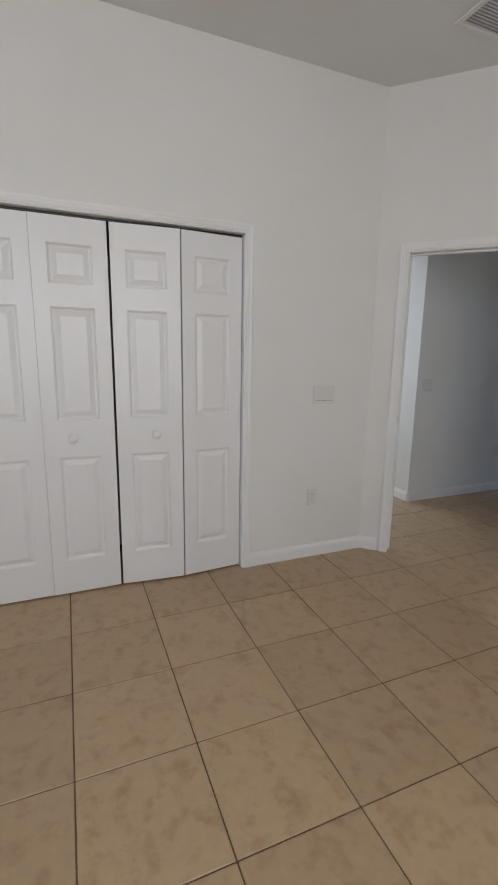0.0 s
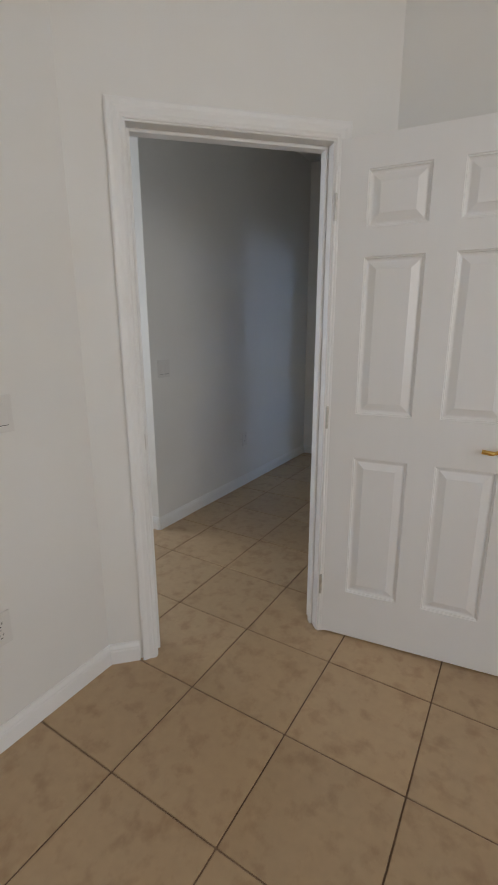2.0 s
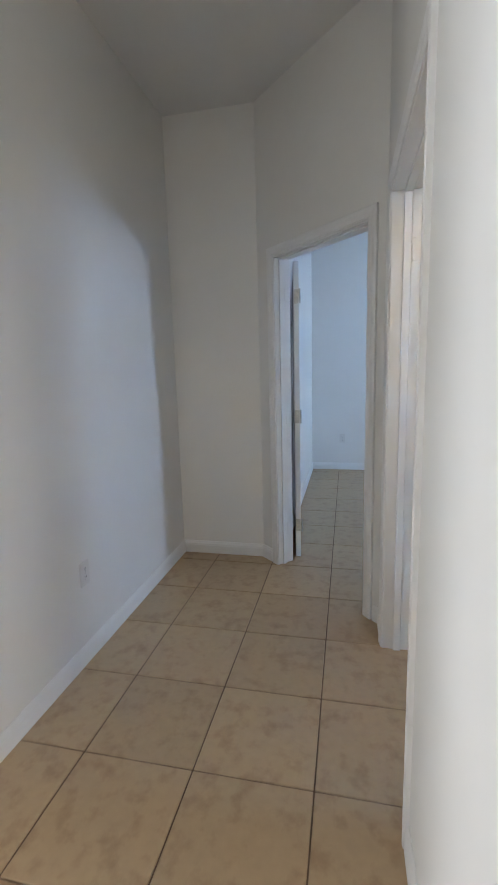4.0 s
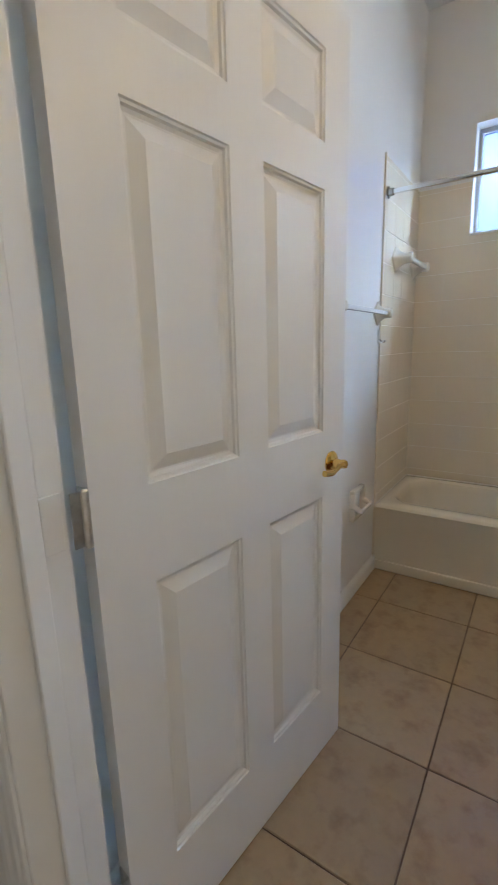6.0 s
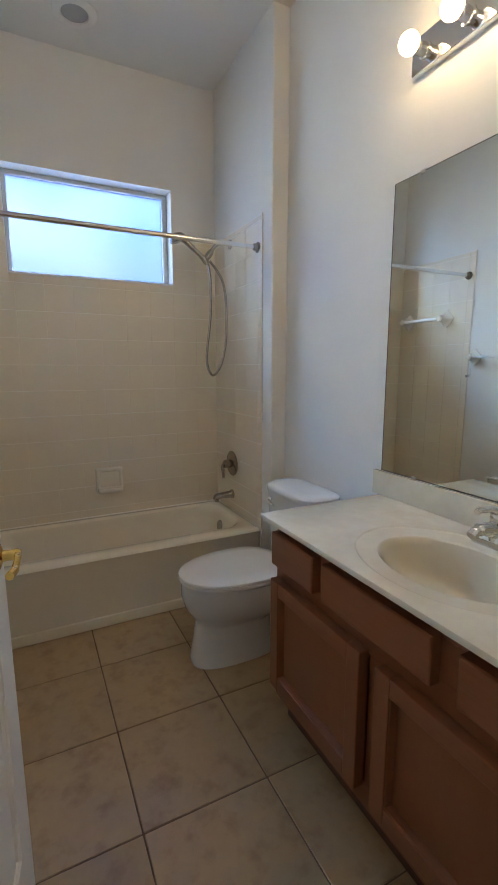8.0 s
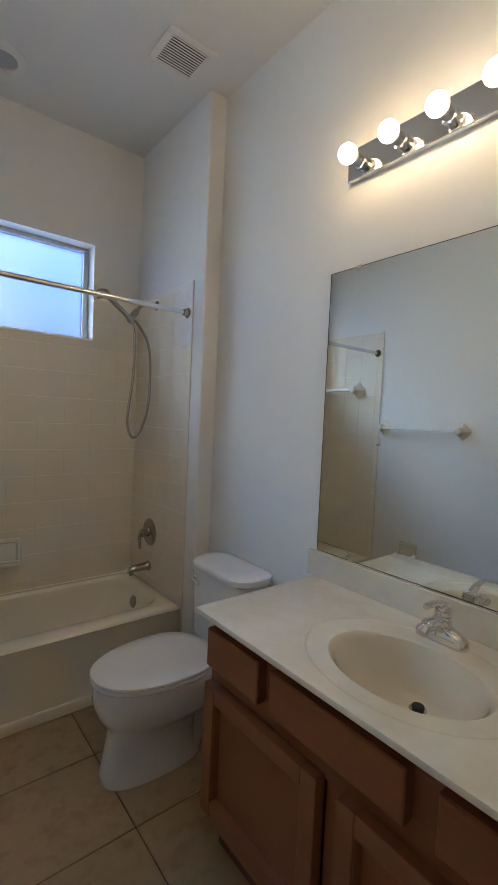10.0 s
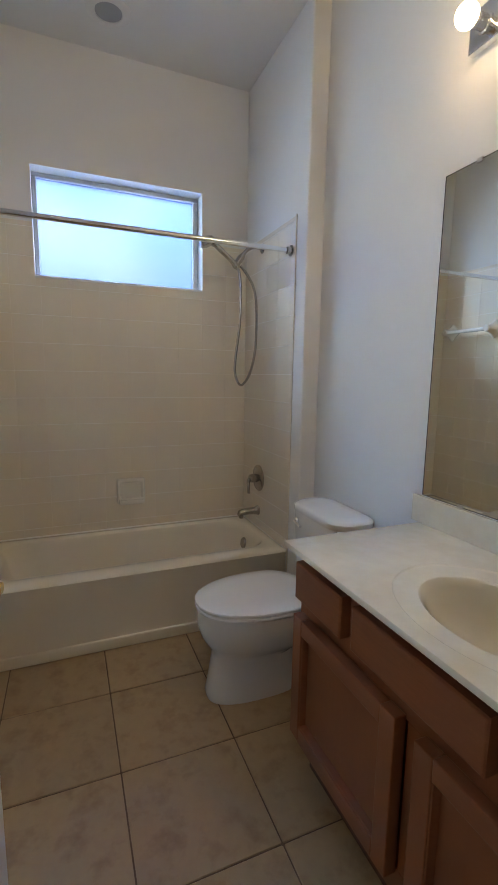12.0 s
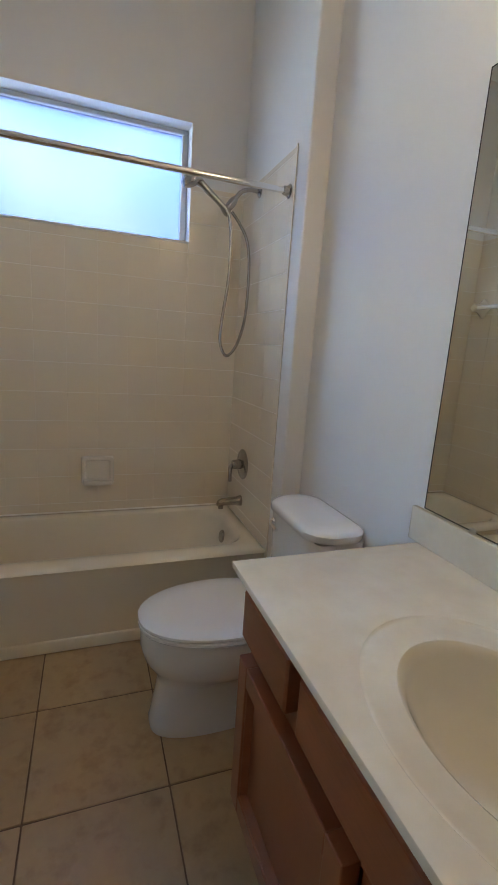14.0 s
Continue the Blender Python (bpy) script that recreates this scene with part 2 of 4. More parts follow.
# closet back and ends, out of sight, added to keep light from the leaf gaps
wall("wall_closet_back", (-1.0, -6.2), (-1.0, -2.2))
wall("wall_closet_end_north", (-1.12, -2.19), (-0.44, -2.19), thick=0.09)
wall("wall_closet_end_south", (-0.46, -4.72), (-1.0, -4.72), thick=0.09)
wall("wall_hall_west", (-1.097, -1.045), (-1.097, 1.36))
wall("wall_passage_north", (-3.2, -1.045), (-1.217, -1.045))
# unseen west end of the passage, its opening added for the fill lamp
wall("wall_passage_west", (-3.2, -2.31), (-3.2, -0.925), openings=[(0.25, 1.15, 0.9, 2.1)])
wall("wall_passage_south", (-1.12, -2.19), (-3.32, -2.19))
wall("wall_hall_end", (-1.217, 1.36), (-0.43, 1.36))
wall("wall_diagonal_hall", (-0.487, 1.36), (0.27, 0.603), thick=0.115, openings=[(0.170, 0.971, 0, HEAD)])
wall("wall_bath_west", (0.27, 0.603), (0.27, -1.19), openings=[(0.195, 1.095, 0, HEAD + 0.015)])
wall("wall_bath_north", (0.392, 0.545), (3.72, 0.545), ma=PAINT_BATH)
wall("wall_bath_east", (3.03, 0.545), (3.03, -1.077), thick=0.2, openings=[(0.292, 1.235, 1.862, 2.434)], ma=PAINT_BATH)
wall("wall_bath_south", (3.23, -1.077), (0.392, -1.077), thick=0.1, ma=PAINT_BATH)
tagged(part("wall_alcove", boxed(2.245, -1.08, -0.03, 3.03, -0.985, 3.15, bevel=0.008, seg=3), PAINT_BATH), "off-white painted furred wall beside the tub", "wall", kind="structure")
wall("wall_second_bedroom_west", (-0.355, 1.47), (-0.355, 4.27))
wall("wall_second_bedroom_north", (-0.475, 4.27), (3.72, 4.27))
wall("wall_second_bedroom_east", (3.6, 4.27), (3.6, 0.665), openings=[(1.45, 2.22, 1.2, 1.85)])
bm = bmesh.new()
for b in ((-3.4, -6.4, 3.8, -1.24), (-3.4, 0.662, 3.8, 4.45), (-3.4, -1.24, 0.33, 0.662), (3.2, -1.24, 3.8, 0.662)):
    box(bm, b[0], b[1], 2.98, b[2], b[3], 3.04)
bmesh.ops.remove_doubles(bm, verts=bm.verts, dist=1e-5)
tagged(part("ceiling", bm, CEIL), "flat white textured ceiling", "ceiling", kind="structure")
tagged(part("ceiling_bath", boxed(0.3, -1.18, 3.06, 3.24, 0.66, 3.2), CEIL), "flat white textured bathroom ceiling", "ceiling", kind="structure")

# base and casing profiles: (out from the wall, along the width)
BASE_PROFILE = ((0, 0), (0.013, 0), (0.013, 0.058), (0.011, 0.064), (0.011, 0.07), (0.006, 0.082), (0.004, 0.09), (0, 0.09))
CASING = ((0.0, 0.0), (0.009, 0.0), (0.011, 0.004), (0.010, 0.010), (0.013, 0.016), (0.013, 0.030), (0.016, 0.038), (0.017, 0.050), (0.014, 0.057), (0.0, 0.057))


def baseboard(p0, p1):
    m, length = line_frame(p0, p1)
    bm = bmesh.new()
    loft(bm, [[m @ Vector((s, -o, h)) for o, h in BASE_PROFILE] for s in (0, length)])
    return tagged(part("baseboard", bm, TRIM), "white moulded wooden baseboard along the wall", "baseboard", kind="structure")


for a, b in (((-0.376, -6.2), (-0.376, -4.63)), ((-0.376, -3.008), (-0.376, -2.129)), ((-0.376, -2.129), (-0.289, -2.042)),
             ((0.340, -1.413), (0.453, -1.30)), ((0.453, -1.30), (3.6, -1.30)), ((3.6, -1.3), (3.6, -6.2)), ((3.6, -6.2), (-0.376, -6.2)),
             ((-1.097, -1.045), (-1.097, 1.36)), ((-3.2, -1.045), (-1.097, -1.045)), ((-1.097, 1.36), (-0.487, 1.36)), ((-0.487, 1.36), (-0.407, 1.28)),
             ((0.240, 0.633), (0.27, 0.603)), ((0.27, 0.603), (0.27, 0.462)), ((0.27, -0.547), (0.27, -1.185)),
             ((0.392, 0.545), (2.37, 0.545)), ((2.245, -1.077), (1.47, -1.077)), ((-0.355, 1.47), (-0.355, 4.27)), ((-0.355, 4.27), (3.6, 4.27)), ((3.6, 4.27), (3.6, 0.665))):
    baseboard(a, b)


def door_frame(name, p0, p1, s0, s1, thick, head, label, stop=None, back=True, width=1.0):
    """Jambs, head, stop and mitred casings of an opening from s0 to s1 along a wall's face line."""
    m, _ = line_frame(p0, p1)
    ob = thing(name, label, "door frame", m, kind="structure")
    t = 0.018
    part("jamb", boxed(s0 - t, -0.004, 0, s0, thick + 0.004, head, bevel=0.002), TRIM, ob)
    part("jamb", boxed(s1, -0.004, 0, s1 + t, thick + 0.004, head, bevel=0.002), TRIM, ob)
    part("head_jamb", boxed(s0 - t, -0.004, head, s1 + t, thick + 0.004, head + t, bevel=0.002), TRIM, ob)
    if stop is not None:
        a, b = stop
        part("stop", boxed(s0, a, 0, s0 + 0.011, b, head, bevel=0.002), TRIM, ob)
        part("stop", boxed(s1 - 0.011, a, 0, s1, b, head, bevel=0.002), TRIM, ob)
        part("stop", boxed(s0 + 0.011, a, head - 0.011, s1 - 0.011, b, head, bevel=0.002), TRIM, ob)
    for face, sign in ((0.0, -1), (thick, 1)) if back else ((0.0, -1),):
        g = 0.006
        path = [((s0 - g, 0), (-1, 0)), ((s0 - g, head + g), (-1, 1)), ((s1 + g, head + g), (1, 1)), ((s1 + g, 0), (1, 0))]
        for i, nm in ((0, "side_casing"), (1, "head_casing"), (2, "side_casing")):
            rings = []
            for (px, pz), (dx, dz) in path[i:i + 2]:
                rings.append([Vector((px + dx * w * width, face + sign * o, pz + dz * w * width)) for o, w in CASING])
            part(nm, loft(bmesh.new(), rings), TRIM, ob)
    return ob


door_frame("door_frame_1", (-0.376, -2.129), (0.453, -1.30), 0.198, 0.923, 0.115, HEAD - 0.018, "white moulded casing round the bedroom doorway", stop=(0.045, 0.075))
door_frame("door_frame_2", (-0.487, 1.36), (0.27, 0.603), 0.188, 0.953, 0.115, HEAD - 0.018, "white moulded casing round the second bedroom doorway", stop=(0.03, 0.06))
door_frame("door_frame_3", (0.27, 0.603), (0.27, -1.19), 0.213, 1.077, 0.12, HEAD, "white moulded casing round the bathroom doorway", stop=(0.045, 0.078))
door_frame("closet_frame", (-0.376, -6.2), (-0.376, -2.129), 1.638, 3.142, 0.12, 2.05, "white moulded casing round the bifold closet", back=False, width=0.78)


# ---- doors ----
def panelled_leaf(parent, w, h, t, cols, rows, ma):
    """A moulded leaf in local x (width), y (thickness), z: the slab with its stiles and rails, and each raised panel."""
    xs = sorted({0, w, *[v for c in cols for v in c]})
    zs = sorted({0, h, *[v for r in rows for v in r]})
    bm = bmesh.new()
    for y in (0, t):
        for i in range(len(xs) - 1):
            for k in range(len(zs) - 1):
                if (xs[i], xs[i + 1]) in cols and (zs[k], zs[k + 1]) in rows:
                    continue
                bm.faces.new([bm.verts.new((x, y, z)) for x, z in ((xs[i], zs[k]), (xs[i + 1], zs[k]), (xs[i + 1], zs[k + 1]), (xs[i], zs[k + 1]))])
    for q in (((0, 0, 0), (w, 0, 0), (w, t, 0), (0, t, 0)), ((0, 0, h), (w, 0, h), (w, t, h), (0, t, h)), ((0, 0, 0), (0, t, 0), (0, t, h), (0, 0, h)), ((w, 0, 0), (w, t, 0), (w, t, h), (w, 0, h))):
        bm.faces.new([bm.verts.new(p) for p in q])
    bmesh.ops.remove_doubles(bm, verts=bm.verts, dist=1e-5)
    part("slab", bm, ma, parent)
    for c in cols:
        for r in rows:
            bm = bmesh.new()
            for y, s in ((0, 1), (t, -1)):
                steps = ((0, 0.0), (0.002, 0.0035), (0.006, 0.005), (0.008, 0.011), (0.014, 0.0135), (0.018, 0.0135), (0.043, 0.003), (0.045, 0.002))
                rings = [[(c[0] + a, y + s * d, r[0] + a), (c[1] - a, y + s * d, r[0] + a), (c[1] - a, y + s * d, r[1] - a), (c[0] + a, y + s * d, r[1] - a)] for a, d in steps]
                loft(bm, rings, cap=(False, True))
            part("panel", bm, ma, parent)


ROWS = [(0.222, 0.847), (1.03, 1.62), (1.72, 1.912)]


def hinges(parent, t, side=-1):
    for z in (0.2, 0.97, 1.76):
        bm = bmesh.new()
        lathe(bm, ((0.0065, 0), (0.0065, 0.09), (0.004, 0.094)), pose(-0.010, side * 0.006 if side < 0 else t + 0.006, z), 10)
        box(bm, -0.0025, 0.003, z, -0.0005, t - 0.003, z + 0.089)
        box(bm, -0.030, 0.0, z, -0.008, 0.002, z + 0.089)
        ob = part("hinge", bm, STEEL, parent, "dull steel butt hinge")
        for dz in (0.015, 0.045, 0.075):
            part("screw", lathe(bmesh.new(), ((0.0035, 0), (0.0035, 0.001)), Matrix.Translation((-0.0026, t * 0.5, z + dz)) @ Matrix.Rotation(radians(-90), 4, "Y"), 8), STEEL, ob)


def lever(parent, x, y, side, sx):
    """Brass lever handle on one face; the lever points along sx."""
    m = Matrix.Translation((x, y, 0.945)) @ Matrix.Rotation(radians(90 if side < 0 else -90), 4, "X")
    ob = part("lever_handle", lathe(bmesh.new(), ((0.031, 0), (0.032, 0.003), (0.028, 0.008), (0.020, 0.011), (0.0125, 0.014), (0.011, 0.030), (0.013, 0.040), (0.010, 0.048)), m), BRASS, parent, "polished brass lever handle", soft=True)
    pts = bez([(x, y + side * 0.040, 0.945), (x + sx * 0.03, y + side * 0.046, 0.948), (x + sx * 0.065, y + side * 0.045, 0.938), (x + sx * 0.1, y + side * 0.041, 0.941)], 8)
    part("lever", tube(bmesh.new(), pts, [0.0075] * 8 + [0.007] * 8 + [0.0085] * 9, 10), BRASS, ob, soft=True)


def swing_door(name, hinge, toward, w, label, handles=True):
    """A leaf hung at hinge, its free edge towards the given point."""
    m, _ = line_frame(hinge, toward)
    ob = thing(name, label, "door", m, kind="structure")
    t = 0.035
    a = 0.115 * w / 0.82
    c = (w - 2 * a - 0.1) / 2
    panelled_leaf(ob, w, 2.018, t, [(a, a + c), (w - a - c, w - a)], ROWS, DOOR)
    for ch in ob.children:
        ch.location.z = 0.008
    hinges(ob, t)
    if handles:
        lever(ob, w - 0.068, 0, -1, -1)
        lever(ob, w - 0.068, t, 1, -1)
    part("latch_plate", boxed(w - 0.0005, 0.006, 0.92, w + 0.0015, t - 0.006, 0.975, bevel=0.0005), BRASS, ob)
    return ob


swing_door("door_1", (0.302, -1.468), (1.022, -1.373), 0.735, "white six-panel bedroom door swung wide open")
swing_door("door_2", (-0.219, 1.374), (-0.317, 2.12), 0.75, "white six-panel second bedroom door standing open", handles=False)
swing_door("door_3", (0.428, 0.380), (1.236, 0.280), 0.793, "white six-panel bathroom door standing open")
# strike plate and hinge leaves set in the jambs
m1, _ = line_frame((-0.376, -2.129), (0.453, -1.30))
strike = tagged(part("strike_plate", boxed(0.1975, 0.012, 0.92, 0.2005, 0.038, 0.978, bevel=0.0006), STEEL), "small steel strike plate set in the jamb", "strike plate", kind="structure")
strike.matrix_world = m1
for z in (0.205, 0.975, 1.765):
    tagged(part("hinge_leaf", boxed(0.352, 0.388, z, 0.386, 0.3905, z + 0.09, bevel=0.001), TRIM), "white painted steel hinge leaf on the bathroom jamb", "hinge", kind="structure")
    mm = line_frame((-0.487, 1.36), (0.27, 0.603))[0]
    hl = tagged(part("hinge_leaf", boxed(0.188, 0.075, z, 0.191, 0.116, z + 0.09, bevel=0.001), TRIM), "white painted hinge leaf on the jamb", "hinge", kind="structure")
    hl.matrix_world = mm

# bifold closet: four leaves, the middle pair with round knobs
CL = (-4.558, -3.060)
LW = 0.366
for i in range(4):
    y0 = CL[0] + (0.010, 0.3775, 0.756, 1.1285)[i]
    pivot, tilt = ((0, 0), (LW, 0.6), (0, -4.6), (LW, 4.2))[i]
    # local x runs along the wall, local y into the closet
    m = pose(-0.407, y0, 0.012, 0, 0, 90) @ Matrix.Translation((pivot, 0, 0)) @ Matrix.Rotation(radians(tilt), 4, "Z") @ Matrix.Translation((-pivot, 0, 0))
    leaf = thing("bifold_leaf", "white three-panel bifold closet leaf" + (" with a round knob" if i in (1, 2) else ""), "closet door", m, "bifold closet leaves", kind="structure")
    panelled_leaf(leaf, LW, 2.02, 0.03, [(0.075, LW - 0.075)], [(0.2, 0.795), (1.0, 1.585), (1.70, 1.893)], DOOR)
    if i in (1, 2):
        kx = 0.148 if i == 1 else 0.214
        part("knob", lathe(bmesh.new(), ((0.013, 0), (0.011, 0.014), (0.018, 0.020), (0.0255, 0.030), (0.0245, 0.040), (0.015, 0.046), (0.003, 0.048)), Matrix.Translation((kx, 0, 0.905)) @ Matrix.Rotation(radians(90), 4, "X"), 18), DOOR, leaf, "round white wooden knob", soft=True)
tagged(part("closet_track", boxed(-0.45, CL[0], 2.036, -0.42, CL[1], 2.049), BLACK), "dark steel bifold track under the closet head", "track", kind="structure")


# ---- plates on the walls ----
def plate(name, label, category, m, w, h, kind, group=""):
    """A wall plate; local x along the wall, -y out of it, z up, centred."""
    ob = thing(name, label, category, m, group)
    part("cover", boxed(-w / 2, -0.006, -h / 2, w / 2, 0, h / 2, bevel=0.0025, seg=2), PLATE, ob)
    if kind == "outlet":
        for dz in (-0.02, 0.02):
            o = part("socket", lathe(bmesh.new(), ((0.0165, 0), (0.0165, 0.0012)), Matrix.Translation((0, -0.006, dz)) @ Matrix.Rotation(radians(90), 4, "X"), 18), PLATE, ob)
            for dx in (-0.006, 0.006):
                # dark strips on the socket face, painted shade instead of cut slots
                part("slot", boxed(dx - 0.001, -0.0076, dz - 0.001, dx + 0.001, -0.0071, dz + 0.008), SHADOWGAP, o)
            part("slot", boxed(-0.002, -0.0076, dz - 0.011, 0.002, -0.0071, dz - 0.007), SHADOWGAP, o)
        part("screw", lathe(bmesh.new(), ((0.003, 0), (0.003, 0.001)), Matrix.Translation((0, -0.006, 0)) @ Matrix.Rotation(radians(90), 4, "X"), 10), STEEL, ob)
    else:
        for i in range(kind):
            cx = (i - (kind - 1) / 2) * 0.046
            part("rocker", boxed(cx - 0.0165, -0.0085, -0.033, cx + 0.0165, -0.005, 0.033, bevel=0.0015, m=Matrix.Rotation(radians(1.5 if i % 2 else -1.5), 4, "X")), PLATE, ob)
            # thin dark strip stands for the shaded gap under the rocker
            part("groove", boxed(cx - 0.0165, -0.0066, -0.0365, cx + 0.0165, -0.0058, -0.0345), SHADOWGAP, ob)
    return ob


def on_wall(x, y, z, turn):
    return pose(x, y, z, 0, 0, turn)


# faces looking to +x: local -y must point to +x, a turn of 90 degrees
plate("light_switch", "white three-gang rocker switch plate on the closet wall", "switch", on_wall(-0.376, -2.49, 1.122, 90), 0.162, 0.117, 3)
plate("wall_outlet", "white duplex outlet low on the closet wall", "outlet", on_wall(-0.376, -2.545, 0.43, 90), 0.072, 0.117, "outlet", "wall outlets")
plate("wall_outlet", "white duplex outlet low on the hall wall", "outlet", on_wall(-1.097, 0.085, 0.425, 90), 0.072, 0.117, "outlet", "wall outlets")
plate("light_switch", "white two-gang rocker switch plate on the hall wall", "switch", on_wall(-1.097, -0.925, 1.12, 90), 0.116, 0.117, 2)
plate("wall_outlet", "white duplex outlet on the second bedroom wall", "outlet", on_wall(0.04, 4.27, 0.42, 0), 0.072, 0.117, "outlet", "wall outlets")
plate("wall_outlet", "white duplex outlet on the second bedroom wall", "outlet", on_wall(0.62, 4.27, 0.42, 0), 0.072, 0.117, "outlet", "wall outlets")


def ceiling_vent(name, label, m, w, d, slats, ma_back):
    """A register on a ceiling; local z down out of the ceiling."""
    ob = thing(name, label, "vent", m)
    bm = bmesh.new()
    e = 0.03
    for b in ((-w / 2, -d / 2, w / 2, -d / 2 + e), (-w / 2, d / 2 - e, w / 2, d / 2), (-w / 2, -d / 2 + e, -w / 2 + e, d / 2 - e), (w / 2 - e, -d / 2 + e, w / 2, d / 2 - e)):
        box(bm, b[0], b[1], -0.012, b[2], b[3], 0, bevel=0.003)
    part("frame", bm, PLATE, ob)
    # flat sheet whose colour stands for the shade behind the slats
    part("backing", boxed(-w / 2 + 0.01, -d / 2 + 0.01, -0.002, w / 2 - 0.01, d / 2 - 0.01, 0), ma_back, ob)
    for i in range(slats):
        y = -d / 2 + e + (i + 0.5) * (d - 2 * e) / slats
        part("slat", boxed(-w / 2 + e, -0.0027, -0.001, w / 2 - e, 0.0027, 0.001, m=Matrix.Translation((0, y, -0.008)) @ Matrix.Rotation(radians(15), 4, "X")), PLATE, ob)
    return ob


ceiling_vent("ceiling_register", "white louvred air register on the bedroom ceiling", pose(0.325, -2.045, 2.98, 0, 0, 90), 0.30, 0.30, 14, GREYMESH)
ceiling_vent("exhaust_fan", "white square slatted exhaust fan on the bathroom ceiling", pose(2.165, -0.765, 3.06, 0, 0, 90), 0.235, 0.235, 12, SHADOWGAP)
sp = thing("ceiling_downlight", "round white recessed light with a grey lens", "ceiling light", pose(2.735, -0.14, 3.06, 180, 0, 0))
part("trim_ring", lathe(bmesh.new(), ((0.105, 0), (0.105, 0.003), (0.098, 0.008), (0.066, 0.011), (0.062, 0.004)), n=40), PLATE, sp, soft=True)
part("lens", lathe(bmesh.new(), ((0.064, 0.002), (0.064, 0.006), (0.04, 0.0075)), n=36), GREYMESH, sp, soft=True)

# ---- bathroom ----
# window: plaster reveal with sill, aluminium frame, frosted pane, daylight behind
win = thing("window_1", "high frosted bathroom window in an aluminium frame", "window", kind="structure")
Y0, Y1, Z0, Z1 = -0.69, 0.253, 1.862, 2.434
XW = 3.125
part("sill", boxed(3.022, Y0, Z0 - 0.004, XW, Y1, Z0 + 0.008, bevel=0.003), TRIM, win)
fw = 0.024
fr = part("window_frame", boxed(XW, Y0, Z1 - fw, XW + 0.05, Y1, Z1, bevel=0.003), ALU, win, "silver aluminium frame bar")
part("window_frame", boxed(XW, Y0, Z0 + 0.008, XW + 0.05, Y1, Z0 + 0.03, bevel=0.003), ALU, win)
part("window_frame", boxed(XW, Y0, Z0 + 0.03, XW + 0.05, Y0 + fw + 0.008, Z1 - fw, bevel=0.003), ALU, win)
part("window_frame", boxed(XW, Y1 - fw, Z0 + 0.03, XW + 0.05, Y1, Z1 - fw, bevel=0.003), ALU, win)
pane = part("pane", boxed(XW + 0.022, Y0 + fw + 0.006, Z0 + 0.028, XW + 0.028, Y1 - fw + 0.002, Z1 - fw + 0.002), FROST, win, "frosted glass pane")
# shadow rays skip the pane, so the room's light stays undimmed and untinted
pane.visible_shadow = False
bm = bmesh.new()
loft(bm, [[(4.25, -3.0, 0.6), (4.25, 2.6, 0.6)], [(4.25, -3.0, 5.5), (4.25, 2.6, 5.5)]], close=False, cap=(False, False))
tagged(part("backdrop", bm, SKYGLOW), "bright sky and shade outside the window", "backdrop", kind="structure")


# tub
def rrect(cx, cy, hx, hy, r, z, n=7):
    out = []
    for qx, qy, a0 in ((1, 1, 0), (-1, 1, 90), (-1, -1, 180), (1, -1, 270)):
        for k in range(n):
            a = radians(a0 + 90 * k / (n - 1))
            out.append((cx + qx * (hx - r) + r * math.cos(a), cy + qy * (hy - r) + r * math.sin(a), z))
    return out


tub = thing("bathtub", "cream enamelled alcove bathtub under the tiled walls", "bathtub")
TX0, TX1, TY0, TY1, TZ = 2.372, 3.03, -0.985, 0.545, 0.388
cx, cy, hx, hy = (TX0 + TX1) / 2, (TY0 + TY1) / 2, (TX1 - TX0) / 2, (TY1 - TY0) / 2
bm = bmesh.new()
ix, iy = cx + 0.012, cy
rings = [rrect(cx, cy, hx, hy, 0.003, 0.0), rrect(cx, cy, hx, hy, 0.003, TZ - 0.03), rrect(cx - 0.004, cy, hx + 0.004 - 0.001, hy, 0.004, TZ - 0.016), rrect(cx, cy, hx, hy, 0.006, TZ - 0.006), rrect(cx, cy, hx - 0.008, hy - 0.008, 0.008, TZ),
         rrect(ix, iy, hx - 0.075, hy - 0.055, 0.12, TZ + 0.001), rrect(ix, iy, hx - 0.085, hy - 0.066, 0.12, TZ - 0.006), rrect(ix, iy, hx - 0.095, hy - 0.085, 0.13, TZ - 0.04),
         rrect(ix, iy, hx - 0.12, hy - 0.15, 0.14, TZ - 0.24), rrect(ix, iy, hx - 0.16, hy - 0.22, 0.13, 0.09), rrect(ix, iy, hx - 0.2, hy - 0.28, 0.1, 0.075)]
loft(bm, rings)
part("basin", bm, TUB, tub, soft=True)
part("apron_foot", boxed(TX0 - 0.011, TY0 + 0.001, 0, TX0 + 0.01, TY1 - 0.001, 0.058, bevel=0.007, seg=3), TUB, tub, soft=True)
part("overflow_plate", lathe(bmesh.new(), ((0.035, 0), (0.036, 0.004), (0.030, 0.011), (0.012, 0.013)), Matrix.Translation((2.745, -0.880, 0.30)) @ Matrix.Rotation(radians(-80), 4, "X"), 24), NICKEL, tub, "round nickel overflow plate", soft=True)
part("drain", lathe(bmesh.new(), ((0.03, 0), (0.03, 0.004), (0.02, 0.006)), pose(2.72, -0.55, 0.075), 20), NICKEL, tub, soft=True)
part("caulk_line", boxed(3.02, TY0 + 0.01, TZ - 0.002, 3.031, TY1 - 0.01, TZ + 0.006, bevel=0.002), WGROUT, tub)

